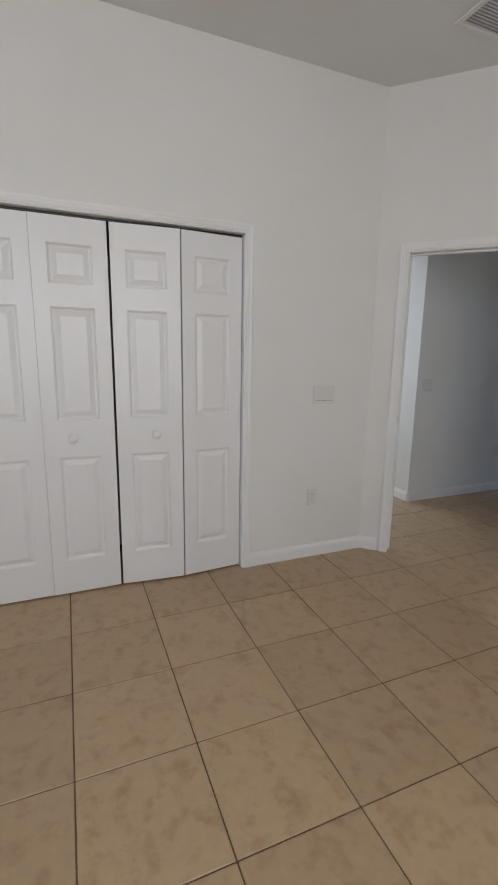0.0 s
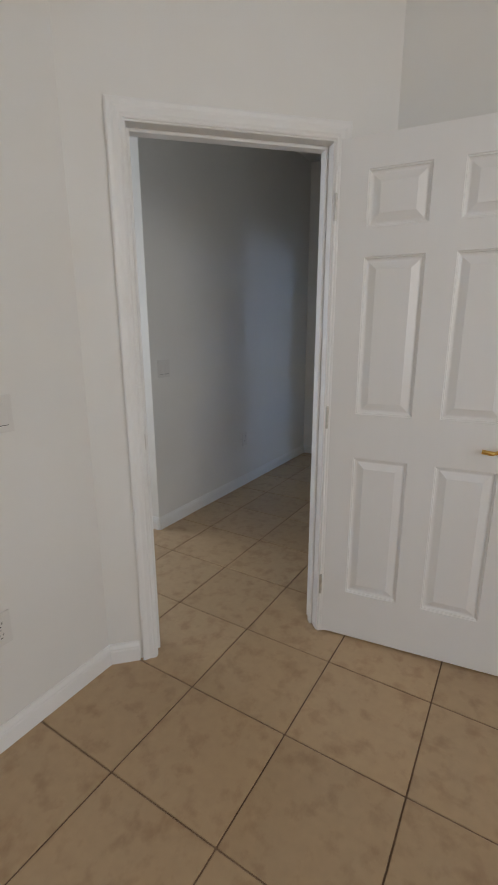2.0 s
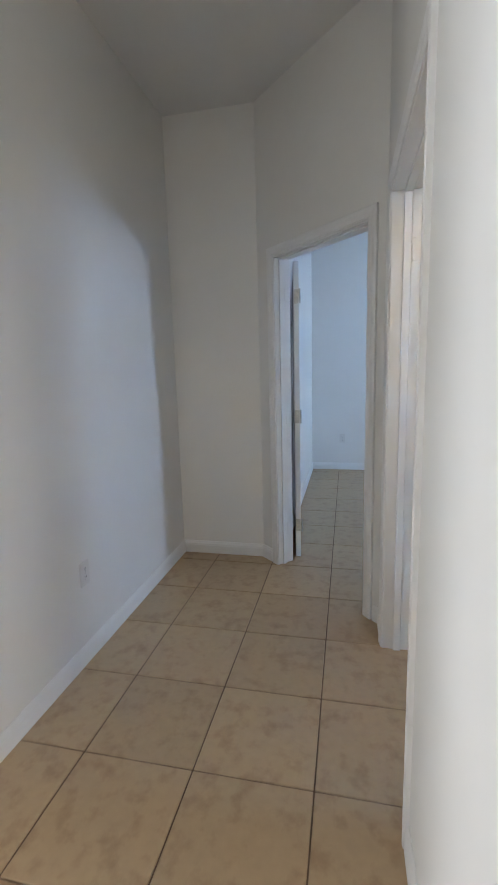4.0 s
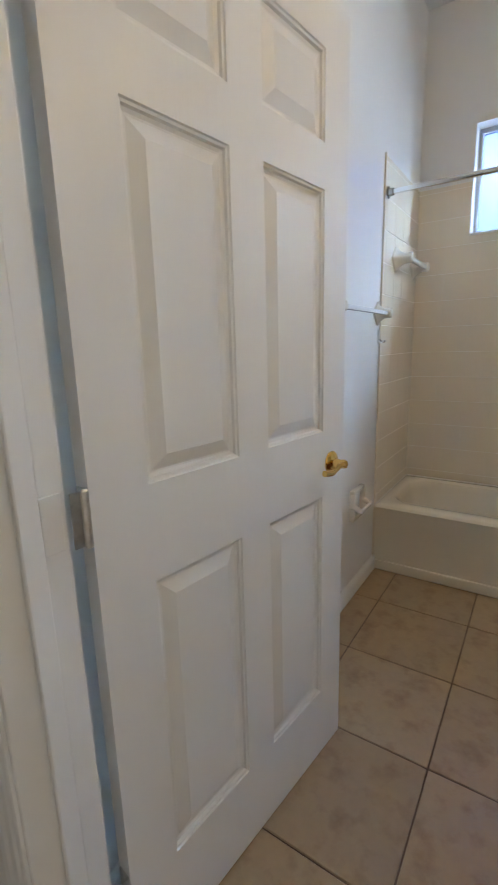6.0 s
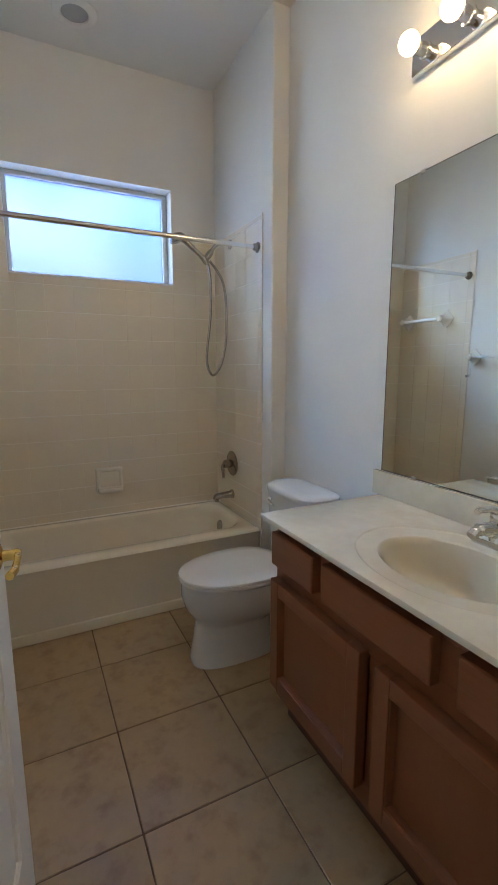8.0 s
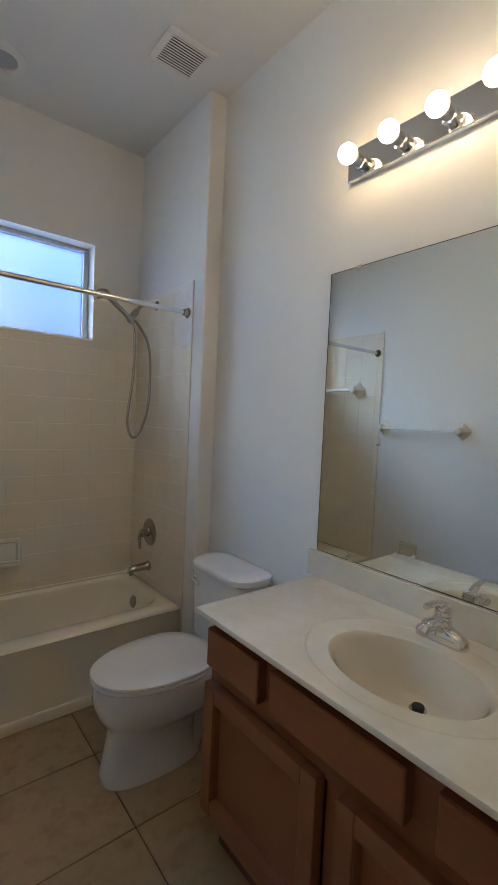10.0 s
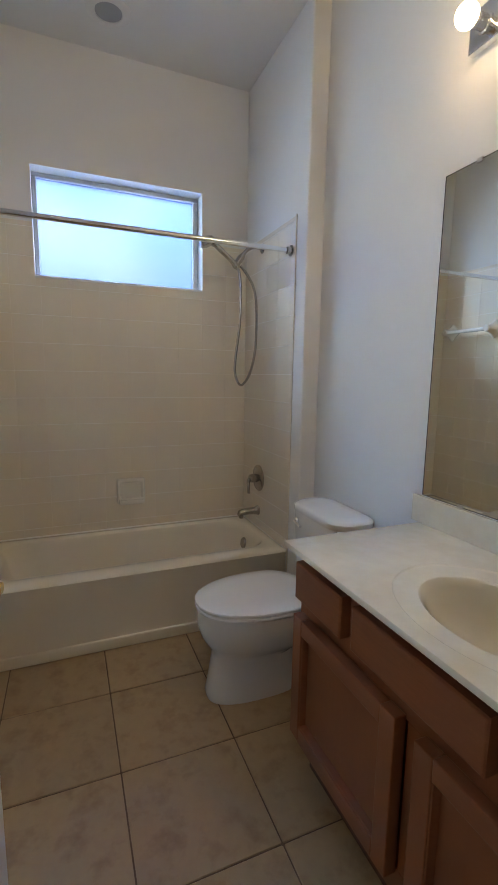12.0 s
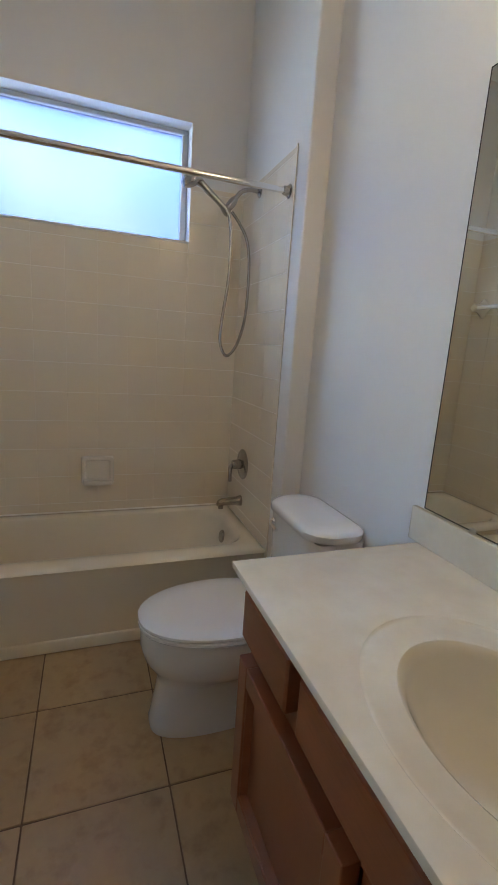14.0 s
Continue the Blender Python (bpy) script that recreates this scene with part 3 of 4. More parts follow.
# tub and shower fittings on the south alcove wall (local z out of the wall, to +y)
OUT_Y = Matrix.Rotation(radians(-90), 4, "X")
fa = thing("shower_valve", "brushed nickel shower valve with a lever", "valve", Matrix.Translation((2.755, -0.979, 0.712)) @ OUT_Y)
part("escutcheon", lathe(bmesh.new(), ((0.082, 0), (0.083, 0.004), (0.076, 0.010), (0.040, 0.015), (0.030, 0.018)), n=36), NICKEL, fa, soft=True)
part("hub", lathe(bmesh.new(), ((0.027, 0.016), (0.026, 0.05), (0.024, 0.062), (0.014, 0.068)), n=24), NICKEL, fa, soft=True)
part("lever", tube(bmesh.new(), bez([(0, 0, 0.058), (-0.012, 0.012, 0.075), (-0.03, 0.04, 0.082), (-0.034, 0.085, 0.080)], 7), [0.012] * 7 + [0.011] * 7 + [0.009] * 8, 12), NICKEL, fa, soft=True)
so = thing("tub_spout", "brushed nickel tub spout on the tiled wall", "spout", Matrix.Translation((2.755, -0.979, 0.502)) @ OUT_Y)
rings = []
for h, r, dy in ((0, 0.030, 0), (0.004, 0.031, 0), (0.02, 0.026, 0), (0.07, 0.024, 0.001), (0.11, 0.023, 0.004), (0.13, 0.020, 0.010), (0.138, 0.010, 0.016)):
    rings.append([(r * math.cos(2 * math.pi * k / 20), dy + r * math.sin(2 * math.pi * k / 20) * (0.9 if h > 0.01 else 1), h) for k in range(20)])
part("body", loft(bmesh.new(), rings), NICKEL, so, soft=True)
part("outlet", lathe(bmesh.new(), ((0.014, 0), (0.014, 0.02)), Matrix.Translation((0, 0.02, 0.115)) @ Matrix.Rotation(radians(-90), 4, "X"), 14), NICKEL, so, soft=True)

sh = thing("hand_shower", "brushed nickel hand shower with a looping metal hose", "shower head")
SX = 2.76
part("wall_flange", lathe(bmesh.new(), ((0.028, 0), (0.028, 0.003), (0.02, 0.009), (0.012, 0.012)), Matrix.Translation((SX, -0.979, 2.085)) @ OUT_Y, 24), NICKEL, sh, soft=True)
part("shower_arm", tube(bmesh.new(), bez([(SX, -0.975, 2.085), (SX, -0.93, 2.087), (SX, -0.885, 2.07), (SX, -0.85, 2.03)], 8), 0.0105, 12), NICKEL, sh, soft=True)
part("diverter", tube(bmesh.new(), [(SX, -0.855, 2.035), (SX, -0.845, 2.022), (SX, -0.835, 2.008), (SX, -0.815, 1.982), (SX, -0.808, 1.973)], [0.015, 0.020, 0.020, 0.017, 0.012], 14), NICKEL, sh, soft=True)
part("cradle", tube(bmesh.new(), [(SX, -0.822, 1.962), (SX, -0.812, 1.975), (SX, -0.80, 1.99)], [0.017, 0.021, 0.019], 14), NICKEL, sh, soft=True)
hs = part("handset", tube(bmesh.new(), bez([(SX, -0.825, 1.955), (SX, -0.79, 1.995), (SX, -0.73, 2.04), (SX, -0.685, 2.075), (SX, -0.655, 2.088)], 6), [0.013] * 6 + [0.014] * 6 + [0.0155] * 6 + [0.018] * 7, 14), NICKEL, sh, soft=True)
hm = Matrix.Translation((SX, -0.64, 2.086)) @ Matrix.Rotation(radians(158), 4, "X")
part("spray_head", lathe(bmesh.new(), ((0.018, -0.024), (0.036, -0.016), (0.047, 0.0), (0.049, 0.018), (0.046, 0.024), (0.038, 0.026)), hm, 28), NICKEL, hs, soft=True)
part("hose", tube(bmesh.new(), bez([(SX, -0.829, 1.957), (SX + 0.004, -0.845, 1.86), (SX + 0.005, -0.843, 1.66), (SX + 0.005, -0.820, 1.47), (SX + 0.004, -0.814, 1.37), (SX, -0.834, 1.305), (SX, -0.864, 1.295), (SX, -0.908, 1.36), (SX, -0.941, 1.5), (SX, -0.946, 1.72), (SX, -0.928, 1.85), (SX, -0.885, 1.925), (SX, -0.84, 1.975)], 7), 0.0075, 10), NICKEL, sh, soft=True)

rod = thing("shower_curtain_rod", "chrome tension curtain rod across the tub alcove", "curtain rod")
part("rod", tube(bmesh.new(), [(2.395, -0.97, 1.985), (2.395, -0.2, 1.985), (2.395, 0.53, 1.985)], 0.0125, 16), CHROME, rod, soft=True)
for y, s in ((-0.979, -1), (0.539, 1)):
    fl = part("end_flange", lathe(bmesh.new(), ((0.028, 0), (0.028, 0.003), (0.020, 0.006), (0.018, 0.025), (0.0135, 0.03)), Matrix.Translation((2.395, y, 1.985)) @ Matrix.Rotation(radians(-90 if s < 0 else 90), 4, "X"), 20), NICKEL, rod, soft=True)
part("joint_sleeve", tube(bmesh.new(), [(2.395, 0.02, 1.985), (2.395, 0.06, 1.985)], 0.0137, 16), CHROME, rod, soft=True)

# soap dish on the window wall
sd = thing("soap_dish", "ivory ceramic soap dish set in the tiled wall", "soap dish")


def dish_ring(x, dy, dz, rad):
    """A rounded outline standing on the wall plane x, centred on the dish."""
    return [(x, -0.227 + a, 0.626 + b) for a, b, _ in rrect(0, 0, dy, dz, rad, 0, 6)]


part("dish_body", loft(bmesh.new(), [dish_ring(3.029, 0.085, 0.080, 0.012), dish_ring(3.016, 0.085, 0.080, 0.014), dish_ring(3.008, 0.080, 0.075, 0.016),
                                     dish_ring(3.007, 0.070, 0.063, 0.016), dish_ring(3.012, 0.064, 0.057, 0.016), dish_ring(3.020, 0.060, 0.052, 0.014)]), CERAMIC, sd, soft=True)
part("tray", boxed(2.972, -0.303, 0.549, 3.012, -0.151, 0.578, bevel=0.009, seg=3), CERAMIC, sd, soft=True)
part("front_lip", tube(bmesh.new(), [(2.980, -0.298, 0.580), (2.975, -0.265, 0.584), (2.974, -0.227, 0.585), (2.975, -0.189, 0.584), (2.980, -0.156, 0.580)], 0.007, 10), CERAMIC, sd, soft=True)


def wall_post(x, y, z, size, reach):
    """A flared ceramic post: a diamond foot on the wall that narrows outwards (to -y)."""
    bm = bmesh.new()
    rings = [rrect(0, 0, size * a, size * b, size * 0.25, h, 4) for a, b, h in ((1, 1, 0), (0.97, 0.97, 0.008), (0.70, 0.70, reach * 0.25), (0.48, 0.48, reach * 0.6), (0.44, 0.44, reach * 0.85), (0.46, 0.46, reach + 0.006), (0.34, 0.34, reach + 0.014))]
    loft(bm, rings)
    m = Matrix.Translation((x, y, z)) @ Matrix.Rotation(radians(90), 4, "X") @ Matrix.Rotation(radians(45), 4, "Z")
    for v in bm.verts:
        v.co = m @ v.co
    return bm


tb = thing("towel_bar", "white towel bar on flared ceramic posts", "towel bar")
for x in (1.70, 2.30):
    part("post", wall_post(x, 0.545, 1.41, 0.044, 0.062), CERAMIC, tb, soft=True)
part("bar", boxed(1.70, 0.484, 1.401, 2.30, 0.502, 1.419, bevel=0.004, seg=2), SEAT, tb)
ub = thing("grab_bar", "ivory ceramic bar on two posts inside the tub alcove", "towel bar")
for x in (2.56, 2.93):
    part("post", wall_post(x, 0.539, 1.70, 0.050, 0.08), CERAMIC, ub, soft=True)
part("bar", tube(bmesh.new(), [(2.56, 0.467, 1.70), (2.75, 0.467, 1.70), (2.93, 0.467, 1.70)], 0.014, 12), SEAT, ub, soft=True)
ho = thing("wall_hook", "clear plastic double hook under the towel bar", "hook")
part("backplate", boxed(2.325, 0.541, 1.265, 2.35, 0.545, 1.335, bevel=0.0015), PLATE, ho)
for dx in (-0.006, 0.006):
    part("prong", tube(bmesh.new(), bez([(2.3375 + dx, 0.541, 1.285), (2.3375 + dx, 0.525, 1.27), (2.3375 + dx, 0.512, 1.28)], 5), 0.004, 8), CHROME, ho, soft=True)
tp = thing("toilet_paper_holder", "ivory ceramic recessed paper holder, empty", "paper holder")
bm = bmesh.new()
for b in ((1.97, 0.52, 0.42, 2.12, 0.545, 0.44), (1.97, 0.52, 0.56, 2.12, 0.545, 0.578), (1.97, 0.515, 0.438, 1.988, 0.545, 0.562), (2.102, 0.515, 0.438, 2.12, 0.545, 0.562), (1.986, 0.538, 0.438, 2.104, 0.5449, 0.562)):
    box(bm, *b, bevel=0.005, seg=2)
part("holder_body", bm, CERAMIC, tp, soft=True)
for x in (1.978, 2.112):
    part("ear", tube(bmesh.new(), [(x, 0.53, 0.50), (x, 0.505, 0.49), (x, 0.485, 0.478)], [0.016, 0.013, 0.011], 10), CERAMIC, tp, soft=True)
part("roller", tube(bmesh.new(), [(1.975, 0.487, 0.48), (2.045, 0.487, 0.48), (2.115, 0.487, 0.48)], 0.009, 12), SEAT, tp, soft=True)

# toilet
to = thing("toilet", "white elongated toilet with its lid down", "toilet")
OX = 1.892


def egg(hw, y0, y1, z, n=40, sq=0.9):
    """A bowl outline: round to the front (high y), squarer at the back."""
    c = y0 + (y1 - y0) * 0.42
    out = []
    for k in range(n):
        a = 2 * math.pi * k / n
        s, co = math.sin(a), math.cos(a)
        x = hw * (abs(co) ** sq) * (1 if co >= 0 else -1)
        y = c + (y1 - c) * s ** (sq / 0.9) if s >= 0 else c + (c - y0) * (-(abs(s) ** 0.75))
        out.append((OX + x, y, z))
    return out


bm = bmesh.new()
loft(bm, [egg(0.106, -0.80, -0.378, 0.0, sq=0.7), egg(0.106, -0.80, -0.376, 0.015, sq=0.7), egg(0.103, -0.79, -0.380, 0.03, sq=0.7), egg(0.097, -0.77, -0.394, 0.11, sq=0.7), egg(0.096, -0.77, -0.404, 0.18, sq=0.7), egg(0.112, -0.80, -0.404, 0.205, sq=0.75),
          egg(0.145, -0.86, -0.380, 0.235), egg(0.171, -0.90, -0.356, 0.275), egg(0.185, -0.91, -0.342, 0.325), egg(0.184, -0.90, -0.343, 0.375), egg(0.182, -0.88, -0.346, 0.392), egg(0.168, -0.87, -0.36, 0.396)])
part("bowl", bm, PORC, to, soft=True)
bm = bmesh.new()
tube(bm, bez([(OX, -0.74, 0.02), (OX, -0.80, 0.10), (OX, -0.88, 0.17), (OX, -0.96, 0.12), (OX, -1.0, 0.0)], 6), [0.075] * 12 + [0.07] * 13, 18)
part("trapway", bm, PORC, to, soft=True)
part("tank_shelf", boxed(OX - 0.12, -1.06, 0.30, OX + 0.12, -0.83, 0.392, bevel=0.02, seg=3), PORC, to, soft=True)
bm = bmesh.new()
loft(bm, [egg(0.184, -0.835, -0.338, 0.397), egg(0.188, -0.838, -0.334, 0.402), egg(0.188, -0.838, -0.334, 0.411), egg(0.184, -0.835, -0.338, 0.4145)])
part("seat", bm, SEAT, to, soft=True)
bm = bmesh.new()
loft(bm, [egg(0.186, -0.84, -0.336, 0.416), egg(0.189, -0.842, -0.333, 0.420), egg(0.188, -0.842, -0.334, 0.428), egg(0.178, -0.835, -0.344, 0.434), egg(0.12, -0.80, -0.41, 0.438), egg(0.03, -0.70, -0.55, 0.4395)])
part("lid", bm, SEAT, to, soft=True)
for dx in (-0.075, 0.075):
    part("seat_hinge", lathe(bmesh.new(), ((0.014, 0), (0.014, 0.016), (0.01, 0.02)), pose(OX + dx, -0.845, 0.394), 14), SEAT, to, soft=True)
bm = bmesh.new()
tc = (OX + 0.008, -0.972)
loft(bm, [rrect(*tc, 0.185, 0.082, 0.03, 0.385), rrect(*tc, 0.19, 0.085, 0.03, 0.40), rrect(*tc, 0.203, 0.093, 0.03, 0.714), rrect(*tc, 0.203, 0.093, 0.03, 0.718)])
part("tank", bm, PORC, to, soft=True)


def lid_ring(g, z):
    out = []
    for x, y, _ in rrect(*tc, 0.216 + g, 0.104 + g, min(0.08, 0.10 + g), z, 9):
        out.append((x, y + 0.026 * (1 - ((x - tc[0]) / 0.22) ** 2) * (1 if y > tc[1] else 0), z))
    return out


part("tank_lid", loft(bmesh.new(), [lid_ring(-0.012, 0.718), lid_ring(-0.002, 0.723), lid_ring(0, 0.732), lid_ring(-0.001, 0.747), lid_ring(-0.008, 0.755), lid_ring(-0.025, 0.7595), lid_ring(-0.07, 0.761)]), PORC, to, soft=True)
fl = part("flush_handle", lathe(bmesh.new(), ((0.016, 0), (0.016, 0.006), (0.01, 0.012)), Matrix.Translation((OX + 0.165, -0.880, 0.665)) @ OUT_Y, 16), CHROME, to, "chrome flush lever", soft=True)
part("lever", tube(bmesh.new(), [(OX + 0.165, -0.864, 0.665), (OX + 0.14, -0.860, 0.662), (OX + 0.10, -0.860, 0.655)], [0.006, 0.006, 0.008], 10), CHROME, fl, soft=True)
su = thing("water_supply", "thin braided supply line and chrome stop valve", "pipe")
part("hose", tube(bmesh.new(), bez([(OX + 0.17, -0.99, 0.39), (OX + 0.19, -0.99, 0.3), (OX + 0.2, -1.0, 0.22), (OX + 0.185, -1.02, 0.17)], 8), 0.005, 8), NICKEL, su, soft=True)
part("stop_valve", lathe(bmesh.new(), ((0.022, 0), (0.022, 0.004), (0.009, 0.008), (0.009, 0.07), (0.013, 0.072), (0.013, 0.085)), Matrix.Translation((OX + 0.185, -1.077, 0.165)) @ OUT_Y, 14), CHROME, su, soft=True)

# vanity cabinet
va = thing("vanity_cabinet", "reddish cherry wood vanity cabinet with two doors and three drawer fronts", "cabinet")
VX0, VX1, VYF, VTOP = 0.394, 1.445, -0.556, 0.8055
bm = bmesh.new()
for x0 in (VX1 - 0.016, VX0):
    box(bm, x0, -1.075, 0.10, x0 + 0.016, VYF - 0.029, VTOP)
    box(bm, x0, -1.075, 0.0, x0 + 0.016, -0.626, 0.10)
box(bm, VX0 + 0.016, -1.075, 0.10, VX1 - 0.016, VYF - 0.029, 0.116)
box(bm, VX0 + 0.016, -1.075, 0.116, VX1 - 0.016, -1.068, VTOP)
part("carcass", bm, WOOD_V, va)
# toe kick coloured darker than the cabinet to stand for the shade there
part("toe_kick", boxed(VX0, -0.625, 0.0, VX1 - 0.017, -0.612, 0.10), SHADED_WOOD, va)
bm = bmesh.new()
for x0, x1, z0, z1 in ((VX0, 0.435, 0.10, VTOP), (1.405, VX1, 0.10, VTOP), (0.895, 0.945, 0.18, 0.575), (0.435, 1.405, 0.755, VTOP), (0.435, 1.405, 0.575, 0.655), (0.435, 1.405, 0.10, 0.18), (1.125, 1.185, 0.655, 0.755), (0.655, 0.735, 0.655, 0.755)):
    box(bm, x0, VYF - 0.029, z0, x1, VYF - 0.010, z1, bevel=0.0008)
part("face_frame", bm, WOOD_V, va)


def slab_front(x0, x1, z0, z1):
    bm = bmesh.new()
    y0, y1 = VYF - 0.010, VYF + 0.025
    loft(bm, [[(x0, y0, z0), (x1, y0, z0), (x1, y0, z1), (x0, y0, z1)], [(x0, y1 - 0.005, z0), (x1, y1 - 0.005, z0), (x1, y1 - 0.005, z1), (x0, y1 - 0.005, z1)],
              [(x0 + 0.003, y1 - 0.001, z0 + 0.003), (x1 - 0.003, y1 - 0.001, z0 + 0.003), (x1 - 0.003, y1 - 0.001, z1 - 0.003), (x0 + 0.003, y1 - 0.001, z1 - 0.003)],
              [(x0 + 0.006, y1, z0 + 0.006), (x1 - 0.006, y1, z0 + 0.006), (x1 - 0.006, y1, z1 - 0.006), (x0 + 0.006, y1, z1 - 0.006)]])
    return bm


for x0, x1 in ((1.178, 1.428), (0.727, 1.129), (0.425, 0.66)):
    part("drawer_front", slab_front(x0, x1, 0.645, 0.765), WOOD, va)
for x0, x1 in ((0.950, 1.433), (0.42, 0.890)):
    z0, z1, st = 0.165, 0.588, 0.052
    y0, y1 = VYF - 0.010, VYF + 0.025
    dr = part("cabinet_door", boxed(x0 + st - 0.008, y0 + 0.004, z0 + st - 0.008, x1 - st + 0.008, y0 + 0.010, z1 - st + 0.008), WOOD_V, va)
    for b, ma in (((x0, z0, x0 + st, z1), WOOD_V), ((x1 - st, z0, x1, z1), WOOD_V)):
        part("stile", boxed(b[0], y0, b[1], b[2], y1, b[3], bevel=0.003, seg=2), ma, dr)
    for b in ((x0 + st, z0, x1 - st, z0 + st), (x0 + st, z1 - st, x1 - st, z1)):
        part("rail", boxed(b[0], y0, b[1], b[2], y1 - 0.0005, b[3], bevel=0.003, seg=2), WOOD, dr)
    bm = bmesh.new()
    e = 0.008
    loft(bm, [[(x0 + st + a, yy, z0 + st + a), (x1 - st - a, yy, z0 + st + a), (x1 - st - a, yy, z1 - st - a), (x0 + st + a, yy, z1 - st - a)] for a, yy in ((-0.001, y1 - 0.004), (0.003, y1 - 0.006), (e, y0 + 0.0105))], cap=(False, False))
    part("moulding", bm, WOOD, dr)

# counter with moulded oval basin: a rim of rings from the rectangle to the bowl
ct = thing("vanity_countertop", "cream cultured marble vanity top with a moulded oval basin", "countertop")
CX0, CX1, CY0, CY1, CZ = 0.393, 1.472, -1.076, -0.510, 0.822
BX, BY = 0.885, -0.775
N = 64


def oval(rx, ry, z, dy=0.0):
    return [(BX + rx * math.cos(2 * math.pi * k / N), BY + dy + ry * math.sin(2 * math.pi * k / N), z) for k in range(N)]


def rect_ring(x0, y0, x1, y1, z):
    out = []
    for k in range(N):
        a = 2 * math.pi * k / N
        c, s = math.cos(a), math.sin(a)
        t = min(((x1 - BX) / c if c > 1e-9 else 1e9), ((x0 - BX) / c if c < -1e-9 else 1e9), ((y1 - BY) / s if s > 1e-9 else 1e9), ((y0 - BY) / s if s < -1e-9 else 1e9))
        out.append((BX + c * t, BY + s * t, z))
    for cxx, cyy in ((x0, y0), (x1, y0), (x1, y1), (x0, y1)):
        k = min(range(N), key=lambda i: (out[i][0] - cxx) ** 2 + (out[i][1] - cyy) ** 2)
        out[k] = (cxx, cyy, z)
    return out


bm = bmesh.new()
loft(bm, [rect_ring(CX0, CY0, CX1, CY1, CZ - 0.016), rect_ring(CX0, CY0, CX1, CY1, CZ - 0.004), rect_ring(CX0, CY0, CX1 - 0.001, CY1 - 0.001, CZ - 0.001), rect_ring(CX0, CY0, CX1 - 0.004, CY1 - 0.004, CZ),
          oval(0.283, 0.222, CZ), oval(0.279, 0.218, CZ - 0.003), oval(0.274, 0.213, CZ - 0.0035), oval(0.262, 0.203, CZ - 0.004), oval(0.215, 0.163, CZ - 0.007)], cap=(False, False))
part("slab", bm, MARBLE, ct, soft=True)
bm = bmesh.new()
loft(bm, [oval(0.2152, 0.1632, CZ - 0.0071), oval(0.207, 0.156, CZ - 0.012), oval(0.198, 0.149, CZ - 0.028, -0.002), oval(0.18, 0.134, CZ - 0.065, -0.012), oval(0.15, 0.108, CZ - 0.105, -0.03), oval(0.10, 0.072, CZ - 0.135, -0.055), oval(0.04, 0.036, CZ - 0.148, -0.075), oval(0.024, 0.024, CZ - 0.150, -0.078)], cap=(False, True))
part("basin", bm, BOWL, ct, "ivory oval basin", soft=True)
part("backsplash", boxed(CX0, -1.077, CZ - 0.001, 1.508, -1.060, CZ + 0.098, bevel=0.003, seg=2), MARBLE, ct)
part("side_splash", boxed(CX0, -1.059, CZ - 0.001, CX0 + 0.017, CY1 - 0.01, CZ + 0.098, bevel=0.003, seg=2), MARBLE, ct)
dn = part("drain_ring", lathe(bmesh.new(), ((0.024, 0), (0.024, 0.003), (0.020, 0.004)), pose(BX, BY - 0.078, CZ - 0.150), 24), CHROME, ct, soft=True)
part("stopper", lathe(bmesh.new(), ((0.016, 0.003), (0.017, 0.010), (0.015, 0.013), (0.006, 0.0135)), pose(BX, BY - 0.078, CZ - 0.150), 20), BLACK, dn, soft=True)

# faucet: local x along the wall, y out towards the basin
fc = thing("bathroom_faucet", "chrome single-lever faucet behind the basin", "faucet", pose(0.902, -0.99, CZ - 0.004))
part("base", loft(bmesh.new(), [rrect(0, 0, 0.078 * a, 0.027 * b, 0.0265 * b, z, 8) for a, b, z in ((1, 1, 0), (1, 1, 0.008), (0.96, 0.94, 0.02), (0.7, 0.86, 0.034), (0.42, 0.8, 0.042))]), CHROME, fc, soft=True)
part("body", lathe(bmesh.new(), ((0.027, 0.02), (0.026, 0.05), (0.025, 0.066), (0.023, 0.075)), n=24), CHROME, fc, soft=True)
part("spout", tube(bmesh.new(), bez([(0, 0.0, 0.045), (0, 0.045, 0.062), (0, 0.09, 0.066), (0, 0.115, 0.052)], 7), [0.023] * 7 + [0.019] * 7 + [0.015] * 8, 16), CHROME, fc, soft=True)
part("lever_cap", lathe(bmesh.new(), ((0.0235, 0.077), (0.0245, 0.09), (0.021, 0.106), (0.01, 0.112)), n=24), CHROME, fc, soft=True)
part("lever", tube(bmesh.new(), bez([(0, 0.0, 0.102), (0, 0.04, 0.120), (0, 0.085, 0.124), (0, 0.10, 0.120)], 6), [0.012] * 6 + [0.010] * 6 + [0.009] * 7, 12), CHROME, fc, soft=True)

# mirror
mi = thing("wall_mirror", "large frameless wall mirror held by small dark clips", "mirror")
part("glass", boxed(0.41, -1.0765, 0.925, 1.470, -1.0715, 2.003), MIRROR, mi)
bm = bmesh.new()
for b in ((0.409, 0.9235, 1.4712, 0.9255), (0.409, 2.0025, 1.4712, 2.0042), (1.4695, 0.9235, 1.4712, 2.0042)):
    box(bm, b[0], -1.0767, b[1], b[2], -1.0705, b[3])
part("dark_edge", bm, BLACK, mi)
for x, z in ((1.34, 2.0035), (0.60, 2.0035), (1.30, 0.926), (0.62, 0.926)):
    part("clip", boxed(x - 0.011, -1.0765, z - 0.008, x + 0.011, -1.0675, z + 0.006, bevel=0.002), STEEL, mi)

